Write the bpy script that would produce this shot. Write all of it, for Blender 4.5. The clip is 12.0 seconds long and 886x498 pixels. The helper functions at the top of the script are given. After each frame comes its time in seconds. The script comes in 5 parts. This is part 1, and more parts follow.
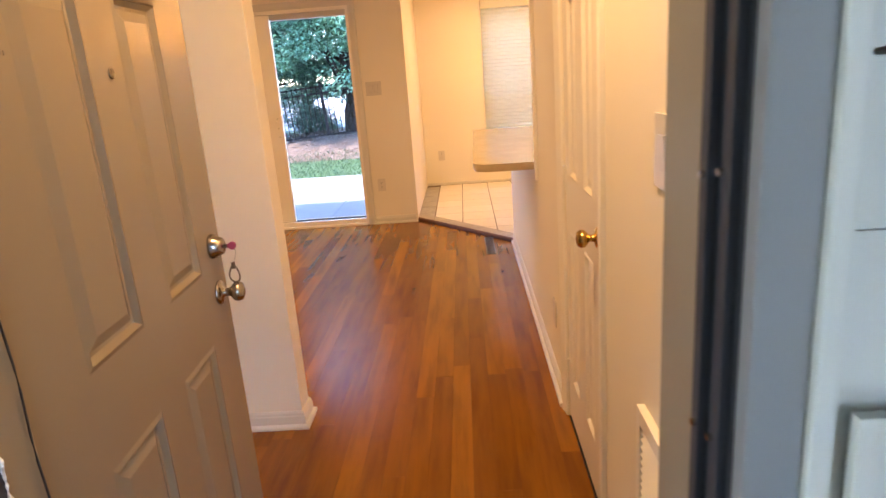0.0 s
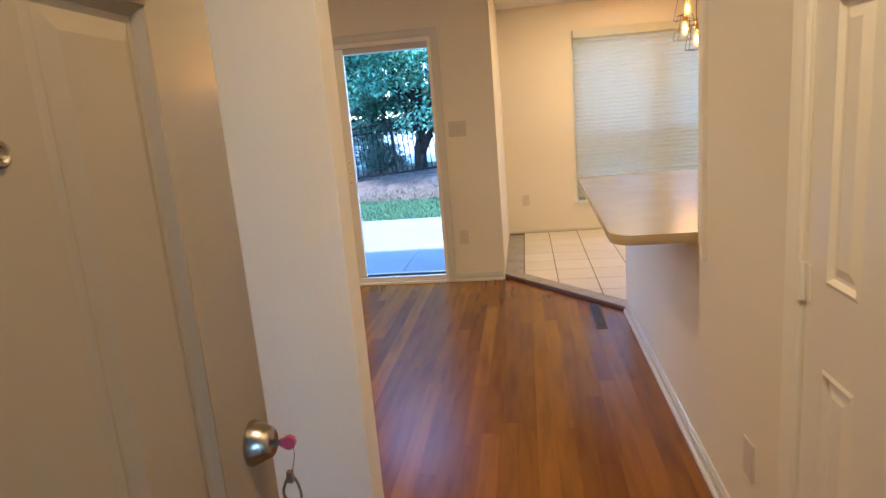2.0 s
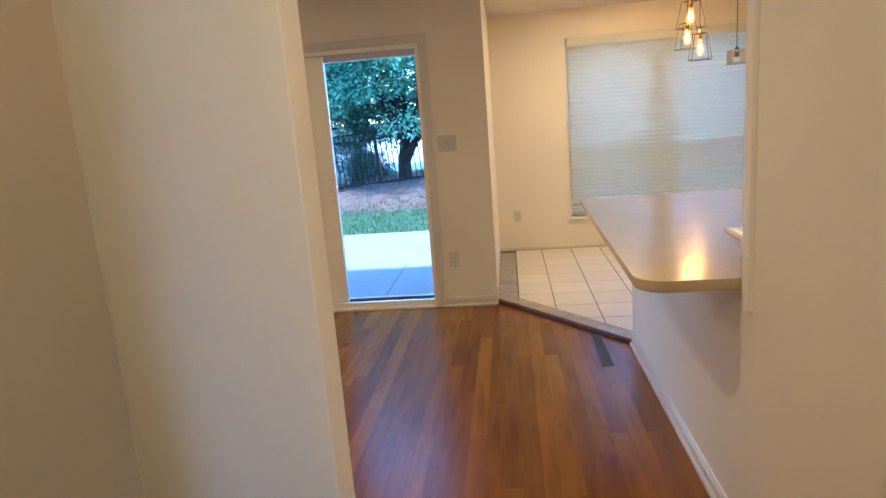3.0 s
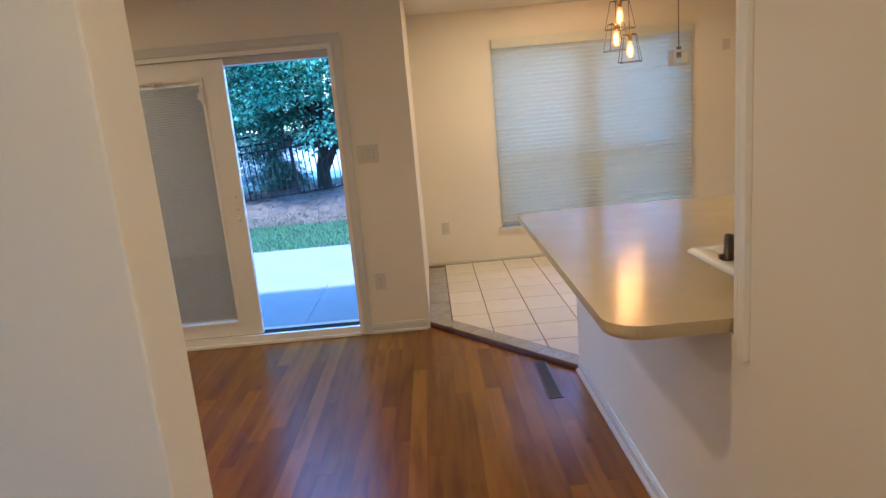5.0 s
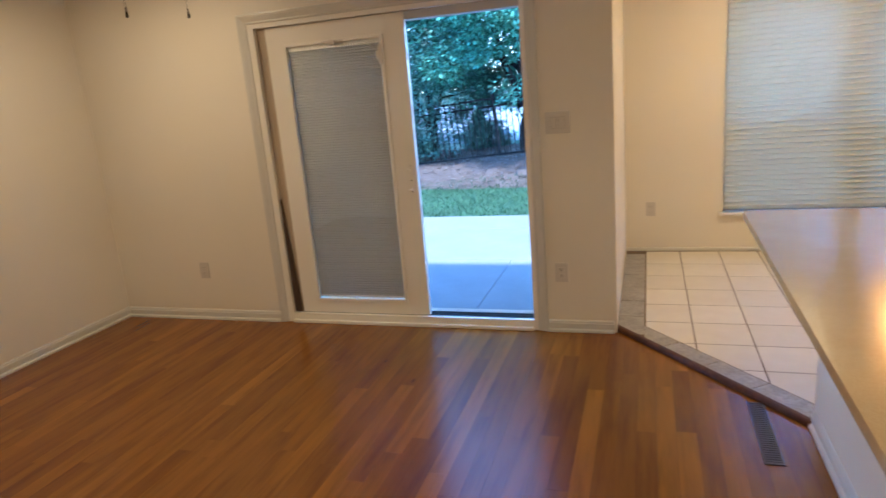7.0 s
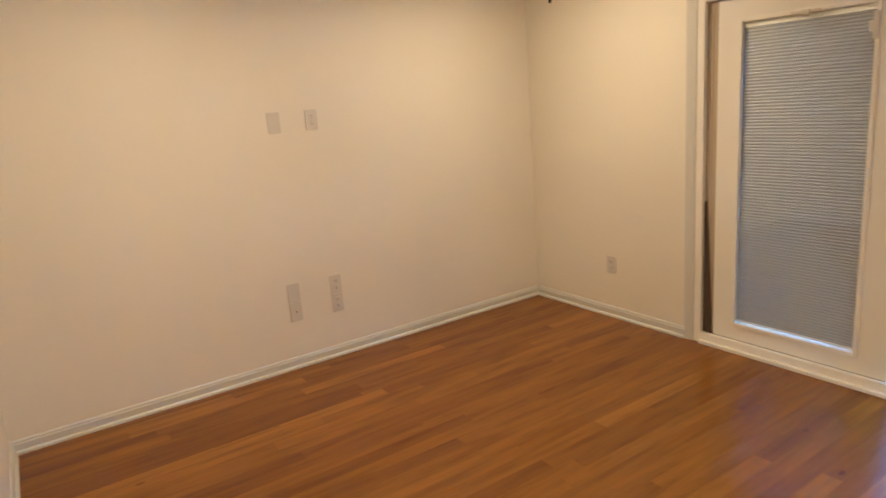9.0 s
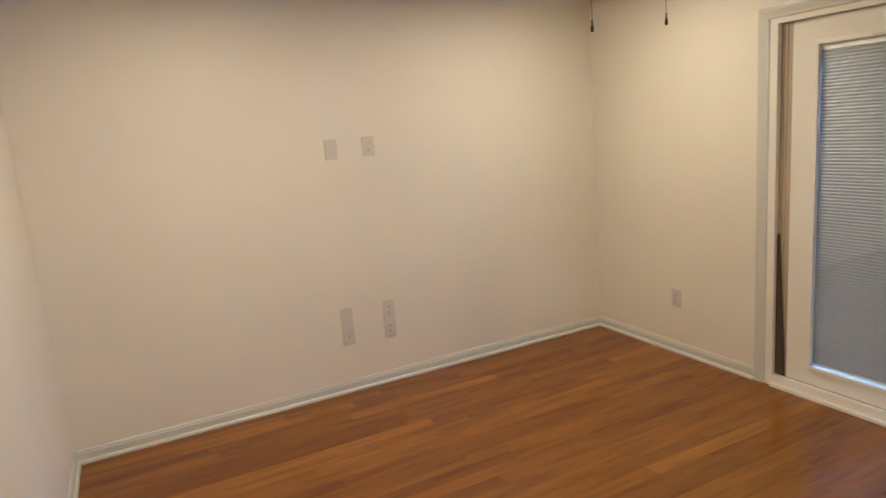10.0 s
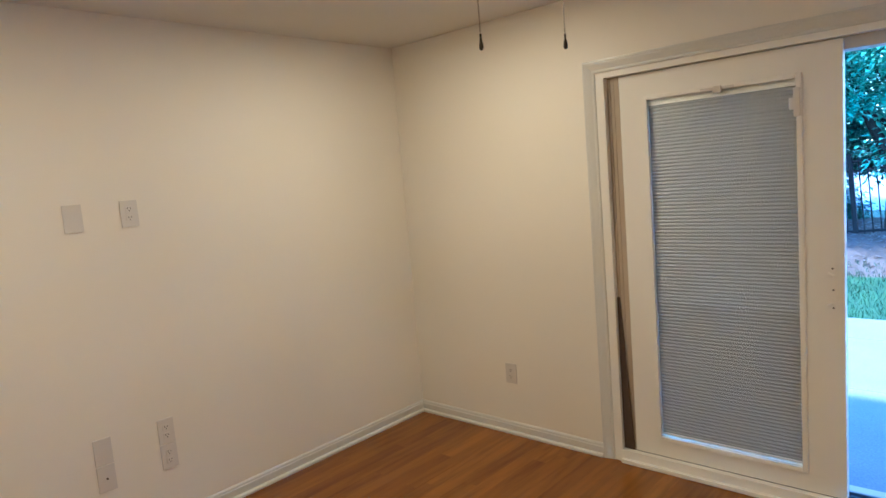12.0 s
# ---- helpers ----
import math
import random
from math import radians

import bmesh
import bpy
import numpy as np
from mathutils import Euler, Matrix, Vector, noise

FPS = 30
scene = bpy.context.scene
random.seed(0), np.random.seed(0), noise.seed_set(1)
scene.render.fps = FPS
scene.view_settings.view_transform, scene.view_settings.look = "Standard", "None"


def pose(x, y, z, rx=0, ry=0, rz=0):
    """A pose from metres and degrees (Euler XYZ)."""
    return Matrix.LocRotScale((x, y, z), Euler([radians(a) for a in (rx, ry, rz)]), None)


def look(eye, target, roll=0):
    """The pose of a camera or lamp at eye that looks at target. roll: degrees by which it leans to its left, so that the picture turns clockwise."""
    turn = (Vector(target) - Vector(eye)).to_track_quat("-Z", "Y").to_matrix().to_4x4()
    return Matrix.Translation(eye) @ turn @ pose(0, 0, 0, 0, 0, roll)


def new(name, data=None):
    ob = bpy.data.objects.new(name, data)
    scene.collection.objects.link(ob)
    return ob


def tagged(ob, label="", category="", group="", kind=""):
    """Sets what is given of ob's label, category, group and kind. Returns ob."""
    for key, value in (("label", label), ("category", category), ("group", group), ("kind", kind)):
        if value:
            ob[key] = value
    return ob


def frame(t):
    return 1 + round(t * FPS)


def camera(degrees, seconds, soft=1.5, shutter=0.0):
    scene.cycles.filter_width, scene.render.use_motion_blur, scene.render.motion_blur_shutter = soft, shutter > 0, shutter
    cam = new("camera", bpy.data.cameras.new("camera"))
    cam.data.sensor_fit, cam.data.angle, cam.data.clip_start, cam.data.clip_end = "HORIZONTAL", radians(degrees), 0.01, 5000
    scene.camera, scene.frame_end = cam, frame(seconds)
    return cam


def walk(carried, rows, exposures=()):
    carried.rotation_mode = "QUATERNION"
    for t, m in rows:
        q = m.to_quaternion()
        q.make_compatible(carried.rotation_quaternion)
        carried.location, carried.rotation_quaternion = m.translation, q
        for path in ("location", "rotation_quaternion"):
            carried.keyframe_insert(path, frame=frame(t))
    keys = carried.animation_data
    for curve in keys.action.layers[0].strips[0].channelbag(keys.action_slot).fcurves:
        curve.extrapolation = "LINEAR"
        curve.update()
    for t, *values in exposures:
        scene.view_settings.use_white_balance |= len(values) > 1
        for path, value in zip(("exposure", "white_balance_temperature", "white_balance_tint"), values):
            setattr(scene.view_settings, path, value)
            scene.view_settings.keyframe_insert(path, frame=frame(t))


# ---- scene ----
cam = camera(69.6, 12.0, shutter=0.25)
PATH = [
    (0, (0.57, 0.406, 1.408), (0.48, 2.332, 0.874), -4.3),
    (0.5, (0.426, 0.559, 1.432), (0.296, 2.481, 0.895), -4.2),
    (1, (0.341, 0.712, 1.455), (0.188, 2.64, 0.946), -4.6),
    (1.5, (0.327, 0.983, 1.46), (0.062, 2.911, 0.999), -4.9),
    (2, (0.295, 1.228, 1.457), (0.021, 3.164, 1.036), -4.8),
    (2.5, (0.221, 1.438, 1.501), (-0.029, 3.38, 1.091), -4.6),
    (4.5, (0.183, 2.035, 1.529), (0.127, 3.991, 1.115), -4.9),
    (5, (0.161, 2.093, 1.533), (0.179, 4.049, 1.119), -5.1),
    (5.5, (0.169, 2.212, 1.531), (0.075, 4.161, 1.093), -5.8),
    (6, (0.250, 2.417, 1.517), (-0.005, 4.347, 1.061), -5.6),
    (6.5, (0.249, 2.58, 1.538), (-0.088, 4.496, 1.073), -5.1),
    (8.5, (0.157, 3.154, 1.584), (-1.383, 4.326, 1.08), -5.1),
    (9, (0.08, 3.198, 1.618), (-1.55, 4.264, 1.161), -4.6),
    (9.5, (0.097, 3.278, 1.609), (-1.716, 4.001, 1.173), -4.9),
    (10, (0.104, 3.36, 1.644), (-1.657, 4.23, 1.266), -4.7),
    (10.5, (0.106, 3.445, 1.623), (-1.646, 4.361, 1.324), -4.7),
    (11, (-0.122, 3.446, 1.613), (-1.781, 4.535, 1.363), -4.1),
    (11.5, (-0.378, 3.461, 1.644), (-1.791, 4.857, 1.408), -4.7),
    (12, (-0.634, 3.556, 1.616), (-1.975, 5.021, 1.385), -4.8),
]
EXPOSURES = [(0.0, 3.36, 8100, 24), (0.5, 3.18, 6250, 10), (1.0, 3.14, 5900, 9), (1.5, 3.06, 5900, 8), (2.0, 2.94, 5750, 8), (2.5, 2.90, 5500, 7), (4.5, 2.62, 5150, 6), (5.5, 2.62, 5050, 6), (6.5, 2.62, 5150, 7), (8.5, 2.96, 5600, 7), (9.0, 3.18, 5350, 7), (9.5, 3.18, 4850, 5), (10.0, 3.16, 4700, 3), (10.5, 3.15, 4500, 2), (11.0, 3.13, 4530, 3), (11.5, 3.02, 4530, 2), (12.0, 2.97, 4580, 2)]
walk(cam, [(t, look(eye, target, roll)) for t, eye, target, roll in PATH], EXPOSURES)

# ---- world, sun and lamps ----
world = bpy.data.worlds.new("world")
scene.world = world
world.use_nodes = True
wt = world.node_tree
sky = wt.nodes.new("ShaderNodeTexSky")
sky.sky_type, sky.sun_disc = "NISHITA", False
sky.air_density, sky.dust_density, sky.ozone_density = 1.0, 0.0, 10.0
sky.sun_elevation, sky.sun_rotation = radians(66), radians(172)
wt.links.new(sky.outputs["Color"], wt.nodes["Background"].inputs["Color"])
wt.nodes["Background"].inputs["Strength"].default_value = 0.36

sun = new("sun", bpy.data.lights.new("sun", "SUN"))
sun.data.energy, sun.data.angle, sun.data.color = 2.2, radians(3), (1.0, 0.96, 0.90)
sun.matrix_world = look((0, 0, 20), (0.6, 8.6, 0))

WARM = (1.0, 0.67, 0.335)


def downlight_or_fill_lamp(x, y, watts, spread=180):
    """The lamp of a recessed light, seen or added as fill, just under its lens."""
    d = bpy.data.lights.new("downlight_or_fill_lamp", "AREA")
    d.shape, d.size, d.energy, d.color, d.spread = "DISK", 0.13, watts, WARM, radians(spread)
    lamp = new("downlight_or_fill_lamp", d)
    lamp.matrix_world = look((x, y, 2.448), (x, y + 0.0001, 0))


# Only the first is seen; the rest are added to even out brightness.
DOWNLIGHTS_AND_FILL = [(-2.66, 5.66, 2.0), (-2.66, 3.85, 1.55), (-0.55, 3.75, 2.1), (0.47, 1.80, 2.8), (1.20, 7.30, 3.4), (2.80, 5.00, 3.5)]
for dx, dy, watts in DOWNLIGHTS_AND_FILL:
    downlight_or_fill_lamp(dx, dy, watts)

BULBS = [(1.839, 7.362, 1.891), (1.774, 7.505, 1.998), (1.748, 7.303, 2.145)]
for bx, by, bz in BULBS:
    d = bpy.data.lights.new("bulb_lamp", "POINT")
    d.energy, d.color, d.shadow_soft_size = 0.9, (1.0, 0.52, 0.20), 0.025
    new("bulb_lamp", d).matrix_world = pose(bx, by, bz)


# ---- materials ----
def material(name, colour, rough=0.5, metal=0.0, coat=0.0):
    m = bpy.data.materials.new(name)
    m.use_nodes = True
    b = m.node_tree.nodes["Principled BSDF"]
    b.inputs["Base Color"].default_value = (*colour, 1)
    b.inputs["Roughness"].default_value = rough
    b.inputs["Metallic"].default_value = metal
    b.inputs["Coat Weight"].default_value = coat
    return m


def node(m, kind, **values):
    n = m.node_tree.nodes.new(kind)
    for key, value in values.items():
        n.inputs[key.replace("_", " ")].default_value = value
    return n


def link(m, a, b):
    m.node_tree.links.new(a, b)


def principled(m):
    return m.node_tree.nodes["Principled BSDF"]


def coords(m, scale=(1, 1, 1), kind="Object"):
    tc = m.node_tree.nodes.new("ShaderNodeTexCoord")
    mp = m.node_tree.nodes.new("ShaderNodeMapping")
    mp.inputs["Scale"].default_value = scale
    link(m, tc.outputs[kind], mp.inputs["Vector"])
    return mp.outputs["Vector"]


def noise_of(m, vector, scale, detail=4.0, rough=0.55):
    n = node(m, "ShaderNodeTexNoise", Scale=scale, Detail=detail, Roughness=rough)
    link(m, vector, n.inputs["Vector"])
    return n.outputs["Fac"]


def ramp(m, fac, stops):
    r = m.node_tree.nodes.new("ShaderNodeValToRGB")
    while len(r.color_ramp.elements) < len(stops):
        r.color_ramp.elements.new(0.5)
    for e, (p, c) in zip(r.color_ramp.elements, stops):
        e.position, e.color = p, (*c, 1)
    link(m, fac, r.inputs["Fac"])
    return r.outputs["Color"]


def bump(m, height, strength, distance):
    b = node(m, "ShaderNodeBump", Strength=strength, Distance=distance)
    link(m, height, b.inputs["Height"])
    link(m, b.outputs["Normal"], principled(m).inputs["Normal"])


def mixed(m, a, b, fac, blend="MIX"):
    n = m.node_tree.nodes.new("ShaderNodeMix")
    n.data_type, n.blend_type = "RGBA", blend
    for socket, value in ((n.inputs[6], a), (n.inputs[7], b), (n.inputs[0], fac)):
        if hasattr(value, "is_output"):
            link(m, value, socket)
        elif isinstance(value, tuple):
            socket.default_value = (*value, 1)
        else:
            socket.default_value = value
    return n.outputs[2]


def rough_from(m, fac, low, high):
    r = node(m, "ShaderNodeMapRange", To_Min=low, To_Max=high)
    link(m, fac, r.inputs["Value"])
    link(m, r.outputs["Result"], principled(m).inputs["Roughness"])


def painted(name, colour, rough, texture=0.0015, blotch=0.05, grain=260.0, vary=True):
    """Paint with roller texture, faint blotches and uneven sheen."""
    m = material(name, colour, rough)
    v = coords(m)
    big = noise_of(m, v, 1.3, 0)
    dark = tuple(c * (1 - blotch) for c in colour)
    light = tuple(min(1, c * (1 + blotch * 0.5)) for c in colour)
    link(m, ramp(m, big, [(0.3, dark), (0.7, light)]), principled(m).inputs["Base Color"])
    fine = noise_of(m, v, grain, 2)
    bump(m, fine, 0.35, texture)
    if vary:
        rough_from(m, noise_of(m, v, 3.0, 1), rough - 0.04, rough + 0.06)
    return m


wall_paint = painted("wall_paint", (0.79, 0.745, 0.655), 0.55, 0.0006, 0.035, 190)
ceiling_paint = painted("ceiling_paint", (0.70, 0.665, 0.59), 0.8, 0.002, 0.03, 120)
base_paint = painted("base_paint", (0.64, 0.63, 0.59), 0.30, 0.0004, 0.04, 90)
trim_paint = painted("trim_paint", (0.82, 0.795, 0.735), 0.32, 0.0004, 0.03, 90)
door_paint = painted("door_paint", (0.212, 0.178, 0.130), 0.22, 0.0004, 0.04, 140, False)
closet_paint = painted("closet_paint", (0.80, 0.765, 0.69), 0.30, 0.0004, 0.03, 120)
jamb_paint = painted("jamb_paint", (0.215, 0.178, 0.125), 0.4, 0.0005, 0.10, 90)
plate_plastic = material("plate_plastic", (0.63, 0.595, 0.55), 0.28)
switch_plastic = material("switch_plastic", (0.62, 0.59, 0.55), 0.25)
bezel_gap_shade = material("bezel_gap_shade", (0.34, 0.32, 0.29), 0.4)
slot_dark = material("slot_dark", (0.02, 0.018, 0.016), 0.6)
nickel = material("satin_nickel", (0.36, 0.33, 0.29), 0.24, 1.0)
brass = material("aged_brass", (0.58, 0.38, 0.13), 0.2, 1.0)
bronze = material("dark_bronze", (0.035, 0.028, 0.024), 0.42, 0.7)
black_metal = material("black_metal", (0.008, 0.008, 0.009), 0.6)
principled(black_metal).inputs["Specular IOR Level"].default_value = 0.15
pink_plastic = material("pink_plastic", (0.34, 0.05, 0.12), 0.3)
tag_dark = material("tag_dark", (0.10, 0.075, 0.05), 0.45)
rubber = material("weather_rubber", (0.020, 0.024, 0.033), 0.6)
aluminium = material("mill_aluminium", (0.19, 0.193, 0.20), 0.35, 1.0)
metal_grey = painted("frame_metal", (0.22, 0.23, 0.235), 0.5, 0.0006, 0.15, 60)
track_grey = painted("track_grey", (0.50, 0.49, 0.46), 0.4, 0.0005, 0.10, 60)
channel_tan = painted("channel_tan", (0.46, 0.38, 0.28), 0.5, 0.0005, 0.15, 60)
brush_brown = material("brush_brown", (0.07, 0.045, 0.03), 0.8)
foam_white = material("foam_white", (0.75, 0.75, 0.73), 0.8)
siding_paint = painted("siding_paint", (0.60, 0.61, 0.555), 0.5, 0.0008, 0.06, 60)
steel = material("brushed_steel", (0.11, 0.085, 0.068), 0.38, 1.0)
sink_white = material("sink_enamel", (0.80, 0.79, 0.76), 0.12, 0.0, 0.5)
vent_metal = material("register_metal", (0.045, 0.036, 0.034), 0.45, 0.2)


def glowing(name, colour, strength):
    m = material(name, (0.9, 0.85, 0.75), 0.4)
    principled(m).inputs["Emission Color"].default_value = (*colour, 1)
    principled(m).inputs["Emission Strength"].default_value = strength
    return m


lens_glow = glowing("downlight_lens", (1.0, 0.84, 0.62), 2.0)
filament_glow = glowing("filament", (1.0, 0.42, 0.11), 12.0)


def clear_glass(name, tint=(0.96, 0.98, 0.98), rough=0.0):
    m = material(name, tint, rough)
    principled(m).inputs["Transmission Weight"].default_value = 1.0
    principled(m).inputs["IOR"].default_value = 1.45
    return m


pane_glass = clear_glass("pane_glass")


def amber_glass():
    """A thin clear bulb, faintly amber, that glows a little from its filament."""
    m = material("bulb_glass", (0.10, 0.05, 0.02), 0.05)
    principled(m).inputs["Emission Color"].default_value = (1.0, 0.42, 0.12, 1)
    principled(m).inputs["Emission Strength"].default_value = 0.70
    t = node(m, "ShaderNodeBsdfTransparent")
    t.inputs["Color"].default_value = (1.0, 0.86, 0.62, 1)
    mix = node(m, "ShaderNodeMixShader", Fac=0.80)
    link(m, principled(m).outputs["BSDF"], mix.inputs[1])
    link(m, t.outputs["BSDF"], mix.inputs[2])
    link(m, mix.outputs["Shader"], m.node_tree.nodes["Material Output"].inputs["Surface"])
    return m


bulb_glass = amber_glass()


def translucent(name, colour, through_colour, share, rough=0.45):
    """Thin plastic slats that pass part of the daylight."""
    m = material(name, colour, rough)
    t = node(m, "ShaderNodeBsdfTranslucent")
    t.inputs["Color"].default_value = (*through_colour, 1)
    mix = node(m, "ShaderNodeMixShader", Fac=share)
    link(m, principled(m).outputs["BSDF"], mix.inputs[1])
    link(m, t.outputs["BSDF"], mix.inputs[2])
    link(m, mix.outputs["Shader"], m.node_tree.nodes["Material Output"].inputs["Surface"])
    return m


slat_vinyl = translucent("slat_vinyl", (0.80, 0.76, 0.67), (0.84, 0.93, 0.89), 0.46)
block_glass = translucent("frosted_block_glass", (0.80, 0.79, 0.74), (0.9, 0.9, 0.86), 0.5, 0.15)
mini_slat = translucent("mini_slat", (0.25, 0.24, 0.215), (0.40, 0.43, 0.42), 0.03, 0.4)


def insect_screen():
    m = material("insect_screen", (0.05, 0.05, 0.05), 0.7)
    t = node(m, "ShaderNodeBsdfTransparent")
    mix = node(m, "ShaderNodeMixShader", Fac=0.82)
    link(m, principled(m).outputs["BSDF"], mix.inputs[1])
    link(m, t.outputs["BSDF"], mix.inputs[2])
    link(m, mix.outputs["Shader"], m.node_tree.nodes["Material Output"].inputs["Surface"])
    return m


screen_mesh = insect_screen()


def oak():
    """Varnished strip oak: a tone for each board, long grain and dark pores."""
    m = material("varnished_oak", (0.3, 0.12, 0.04), 0.25, 0.0, 0.0)
    principled(m).inputs["Specular IOR Level"].default_value = 0.32
    principled(m).inputs["Coat Roughness"].default_value = 0.14
    info = m.node_tree.nodes.new("ShaderNodeObjectInfo")
    geo = m.node_tree.nodes.new("ShaderNodeNewGeometry")
    tone = m.node_tree.nodes.new("ShaderNodeMath")
    tone.operation = "ADD"
    link(m, info.outputs["Random"], tone.inputs[0])
    link(m, geo.outputs["Random Per Island"], tone.inputs[1])
    tc = m.node_tree.nodes.new("ShaderNodeNewGeometry")
    wave = m.node_tree.nodes.new("ShaderNodeMath")
    wave.operation = "FRACT"
    link(m, tone.outputs[0], wave.inputs[0])
    shift = m.node_tree.nodes.new("ShaderNodeVectorMath")
    shift.operation = "MULTIPLY_ADD"
    comb = m.node_tree.nodes.new("ShaderNodeCombineXYZ")
    link(m, wave.outputs[0], comb.inputs[0])
    link(m, wave.outputs[0], comb.inputs[1])
    link(m, comb.outputs[0], shift.inputs[0])
    shift.inputs[1].default_value = (37.0, 91.0, 0.0)
    link(m, tc.outputs["Position"], shift.inputs[2])
    mp = m.node_tree.nodes.new("ShaderNodeMapping")
    mp.inputs["Scale"].default_value = (9.0, 0.9, 1.0)
    link(m, shift.outputs[0], mp.inputs["Vector"])
    grain = noise_of(m, mp.outputs["Vector"], 2.0, 5, 0.55)
    mp2 = m.node_tree.nodes.new("ShaderNodeMapping")
    mp2.inputs["Scale"].default_value = (80.0, 2.0, 1.0)
    link(m, shift.outputs[0], mp2.inputs["Vector"])
    pores = noise_of(m, mp2.outputs["Vector"], 2.0, 4, 0.6)
    board = ramp(m, wave.outputs[0], [(0.0, (0.172, 0.060, 0.0058)), (0.25, (0.204, 0.074, 0.0067)), (0.75, (0.242, 0.092, 0.0081)), (1.0, (0.298, 0.121, 0.0115))])
    streak = ramp(m, grain, [(0.3, (0.70, 0.64, 0.56)), (0.5, (1.0, 1.0, 1.0)), (0.72, (1.20, 1.20, 1.14))])
    c = mixed(m, board, streak, 1.0, "MULTIPLY")
    fine = ramp(m, pores, [(0.33, (0.72, 0.66, 0.60)), (0.5, (1.0, 1.0, 1.0))])
    c = mixed(m, c, fine, 0.18, "MULTIPLY")
    mp3 = m.node_tree.nodes.new("ShaderNodeMapping")
    mp3.inputs["Scale"].default_value = (3.4, 1.3, 1.0)
    link(m, tc.outputs["Position"], mp3.inputs["Vector"])
    knots = m.node_tree.nodes.new("ShaderNodeTexVoronoi")
    knots.inputs["Scale"].default_value = 1.0
    link(m, mp3.outputs["Vector"], knots.inputs["Vector"])
    c = mixed(m, c, ramp(m, knots.outputs["Distance"], [(0.022, (0.30, 0.22, 0.18)), (0.042, (1.0, 1.0, 1.0))]), 0.8, "MULTIPLY")
    link(m, c, principled(m).inputs["Base Color"])
    pos = noise_of(m, tc.outputs["Position"], 1.7, 4)
    rough_from(m, pos, 0.22, 0.28)
    return m


oak_floor = oak()


def wood_trim(name, colour):
    m = material(name, colour, 0.5)
    principled(m).inputs["Specular IOR Level"].default_value = 0.3
    v = coords(m, (6, 6, 6))
    g = noise_of(m, v, 3.0, 6)
    link(m, ramp(m, g, [(0.3, tuple(c * 0.6 for c in colour)), (0.7, tuple(c * 1.3 for c in colour))]), principled(m).inputs["Base Color"])
    return m


reducer_wood = wood_trim("reducer_wood", (0.085, 0.030, 0.014))


def tile_mat():
    m = material("cream_tile", (0.72, 0.67, 0.58), 0.22)
    info = m.node_tree.nodes.new("ShaderNodeObjectInfo")
    v = m.node_tree.nodes.new("ShaderNodeNewGeometry").outputs["Position"]
    tone = ramp(m, info.outputs["Random"], [(0.0, (0.68, 0.645, 0.57)), (1.0, (0.76, 0.725, 0.65))])
    cloud = ramp(m, noise_of(m, v, 9.0, 5), [(0.3, (0.95, 0.94, 0.92)), (0.7, (1.02, 1.02, 1.01))])
    link(m, mixed(m, tone, cloud, 1.0, "MULTIPLY"), principled(m).inputs["Base Color"])
    rough_from(m, noise_of(m, v, 2.0), 0.34, 0.42)
    return m


cream_tile = tile_mat()
grout = painted("dark_grout", (0.17, 0.13, 0.095), 0.85, 0.001, 0.2, 120)


def stone_mat():
    m = material("grey_stone_tile", (0.25, 0.24, 0.23), 0.35)
    v = m.node_tree.nodes.new("ShaderNodeNewGeometry").outputs["Position"]
    a = noise_of(m, v, 7.0, 7, 0.65)
    b = noise_of(m, v, 60.0, 3)
    c = ramp(m, a, [(0.25, (0.25, 0.237, 0.22)), (0.5, (0.345, 0.33, 0.305)), (0.75, (0.46, 0.44, 0.41))])
    c = mixed(m, c, ramp(m, b, [(0.35, (0.8, 0.8, 0.8)), (0.65, (1.1, 1.1, 1.1))]), 1.0, "MULTIPLY")
    link(m, c, principled(m).inputs["Base Color"])
    bump(m, a, 0.2, 0.002)
    return m


grey_stone = stone_mat()


def counter_mat():
    m = material("speckled_laminate", (0.66, 0.58, 0.45), 0.22, 0.0, 0.08)
    v = coords(m)
    s = noise_of(m, v, 420.0, 3, 0.7)
    cloud = noise_of(m, v, 6.0, 4)
    c = ramp(m, s, [(0.34, (0.46, 0.365, 0.225)), (0.5, (0.52, 0.425, 0.275)), (0.68, (0.57, 0.475, 0.32))])
    c = mixed(m, c, ramp(m, cloud, [(0.3, (0.95, 0.94, 0.92)), (0.7, (1.02, 1.02, 1.02))]), 1.0, "MULTIPLY")
    link(m, c, principled(m).inputs["Base Color"])
    rough_from(m, cloud, 0.16, 0.23)
    principled(m).inputs["Coat Roughness"].default_value = 0.16
    return m


laminate = counter_mat()


def rough_ground(name, stops, scale, fine_scale, height, rough=0.9):
    m = material(name, stops[0][1], rough)
    v = coords(m)
    a = noise_of(m, v, scale, 6, 0.65)
    b = noise_of(m, v, fine_scale, 4, 0.7)
    c = ramp(m, a, stops)
    c = mixed(m, c, ramp(m, b, [(0.3, (0.65, 0.65, 0.65)), (0.7, (1.3, 1.3, 1.3))]), 1.0, "MULTIPLY")
    link(m, c, principled(m).inputs["Base Color"])
    bump(m, b, 0.6, height)
    return m


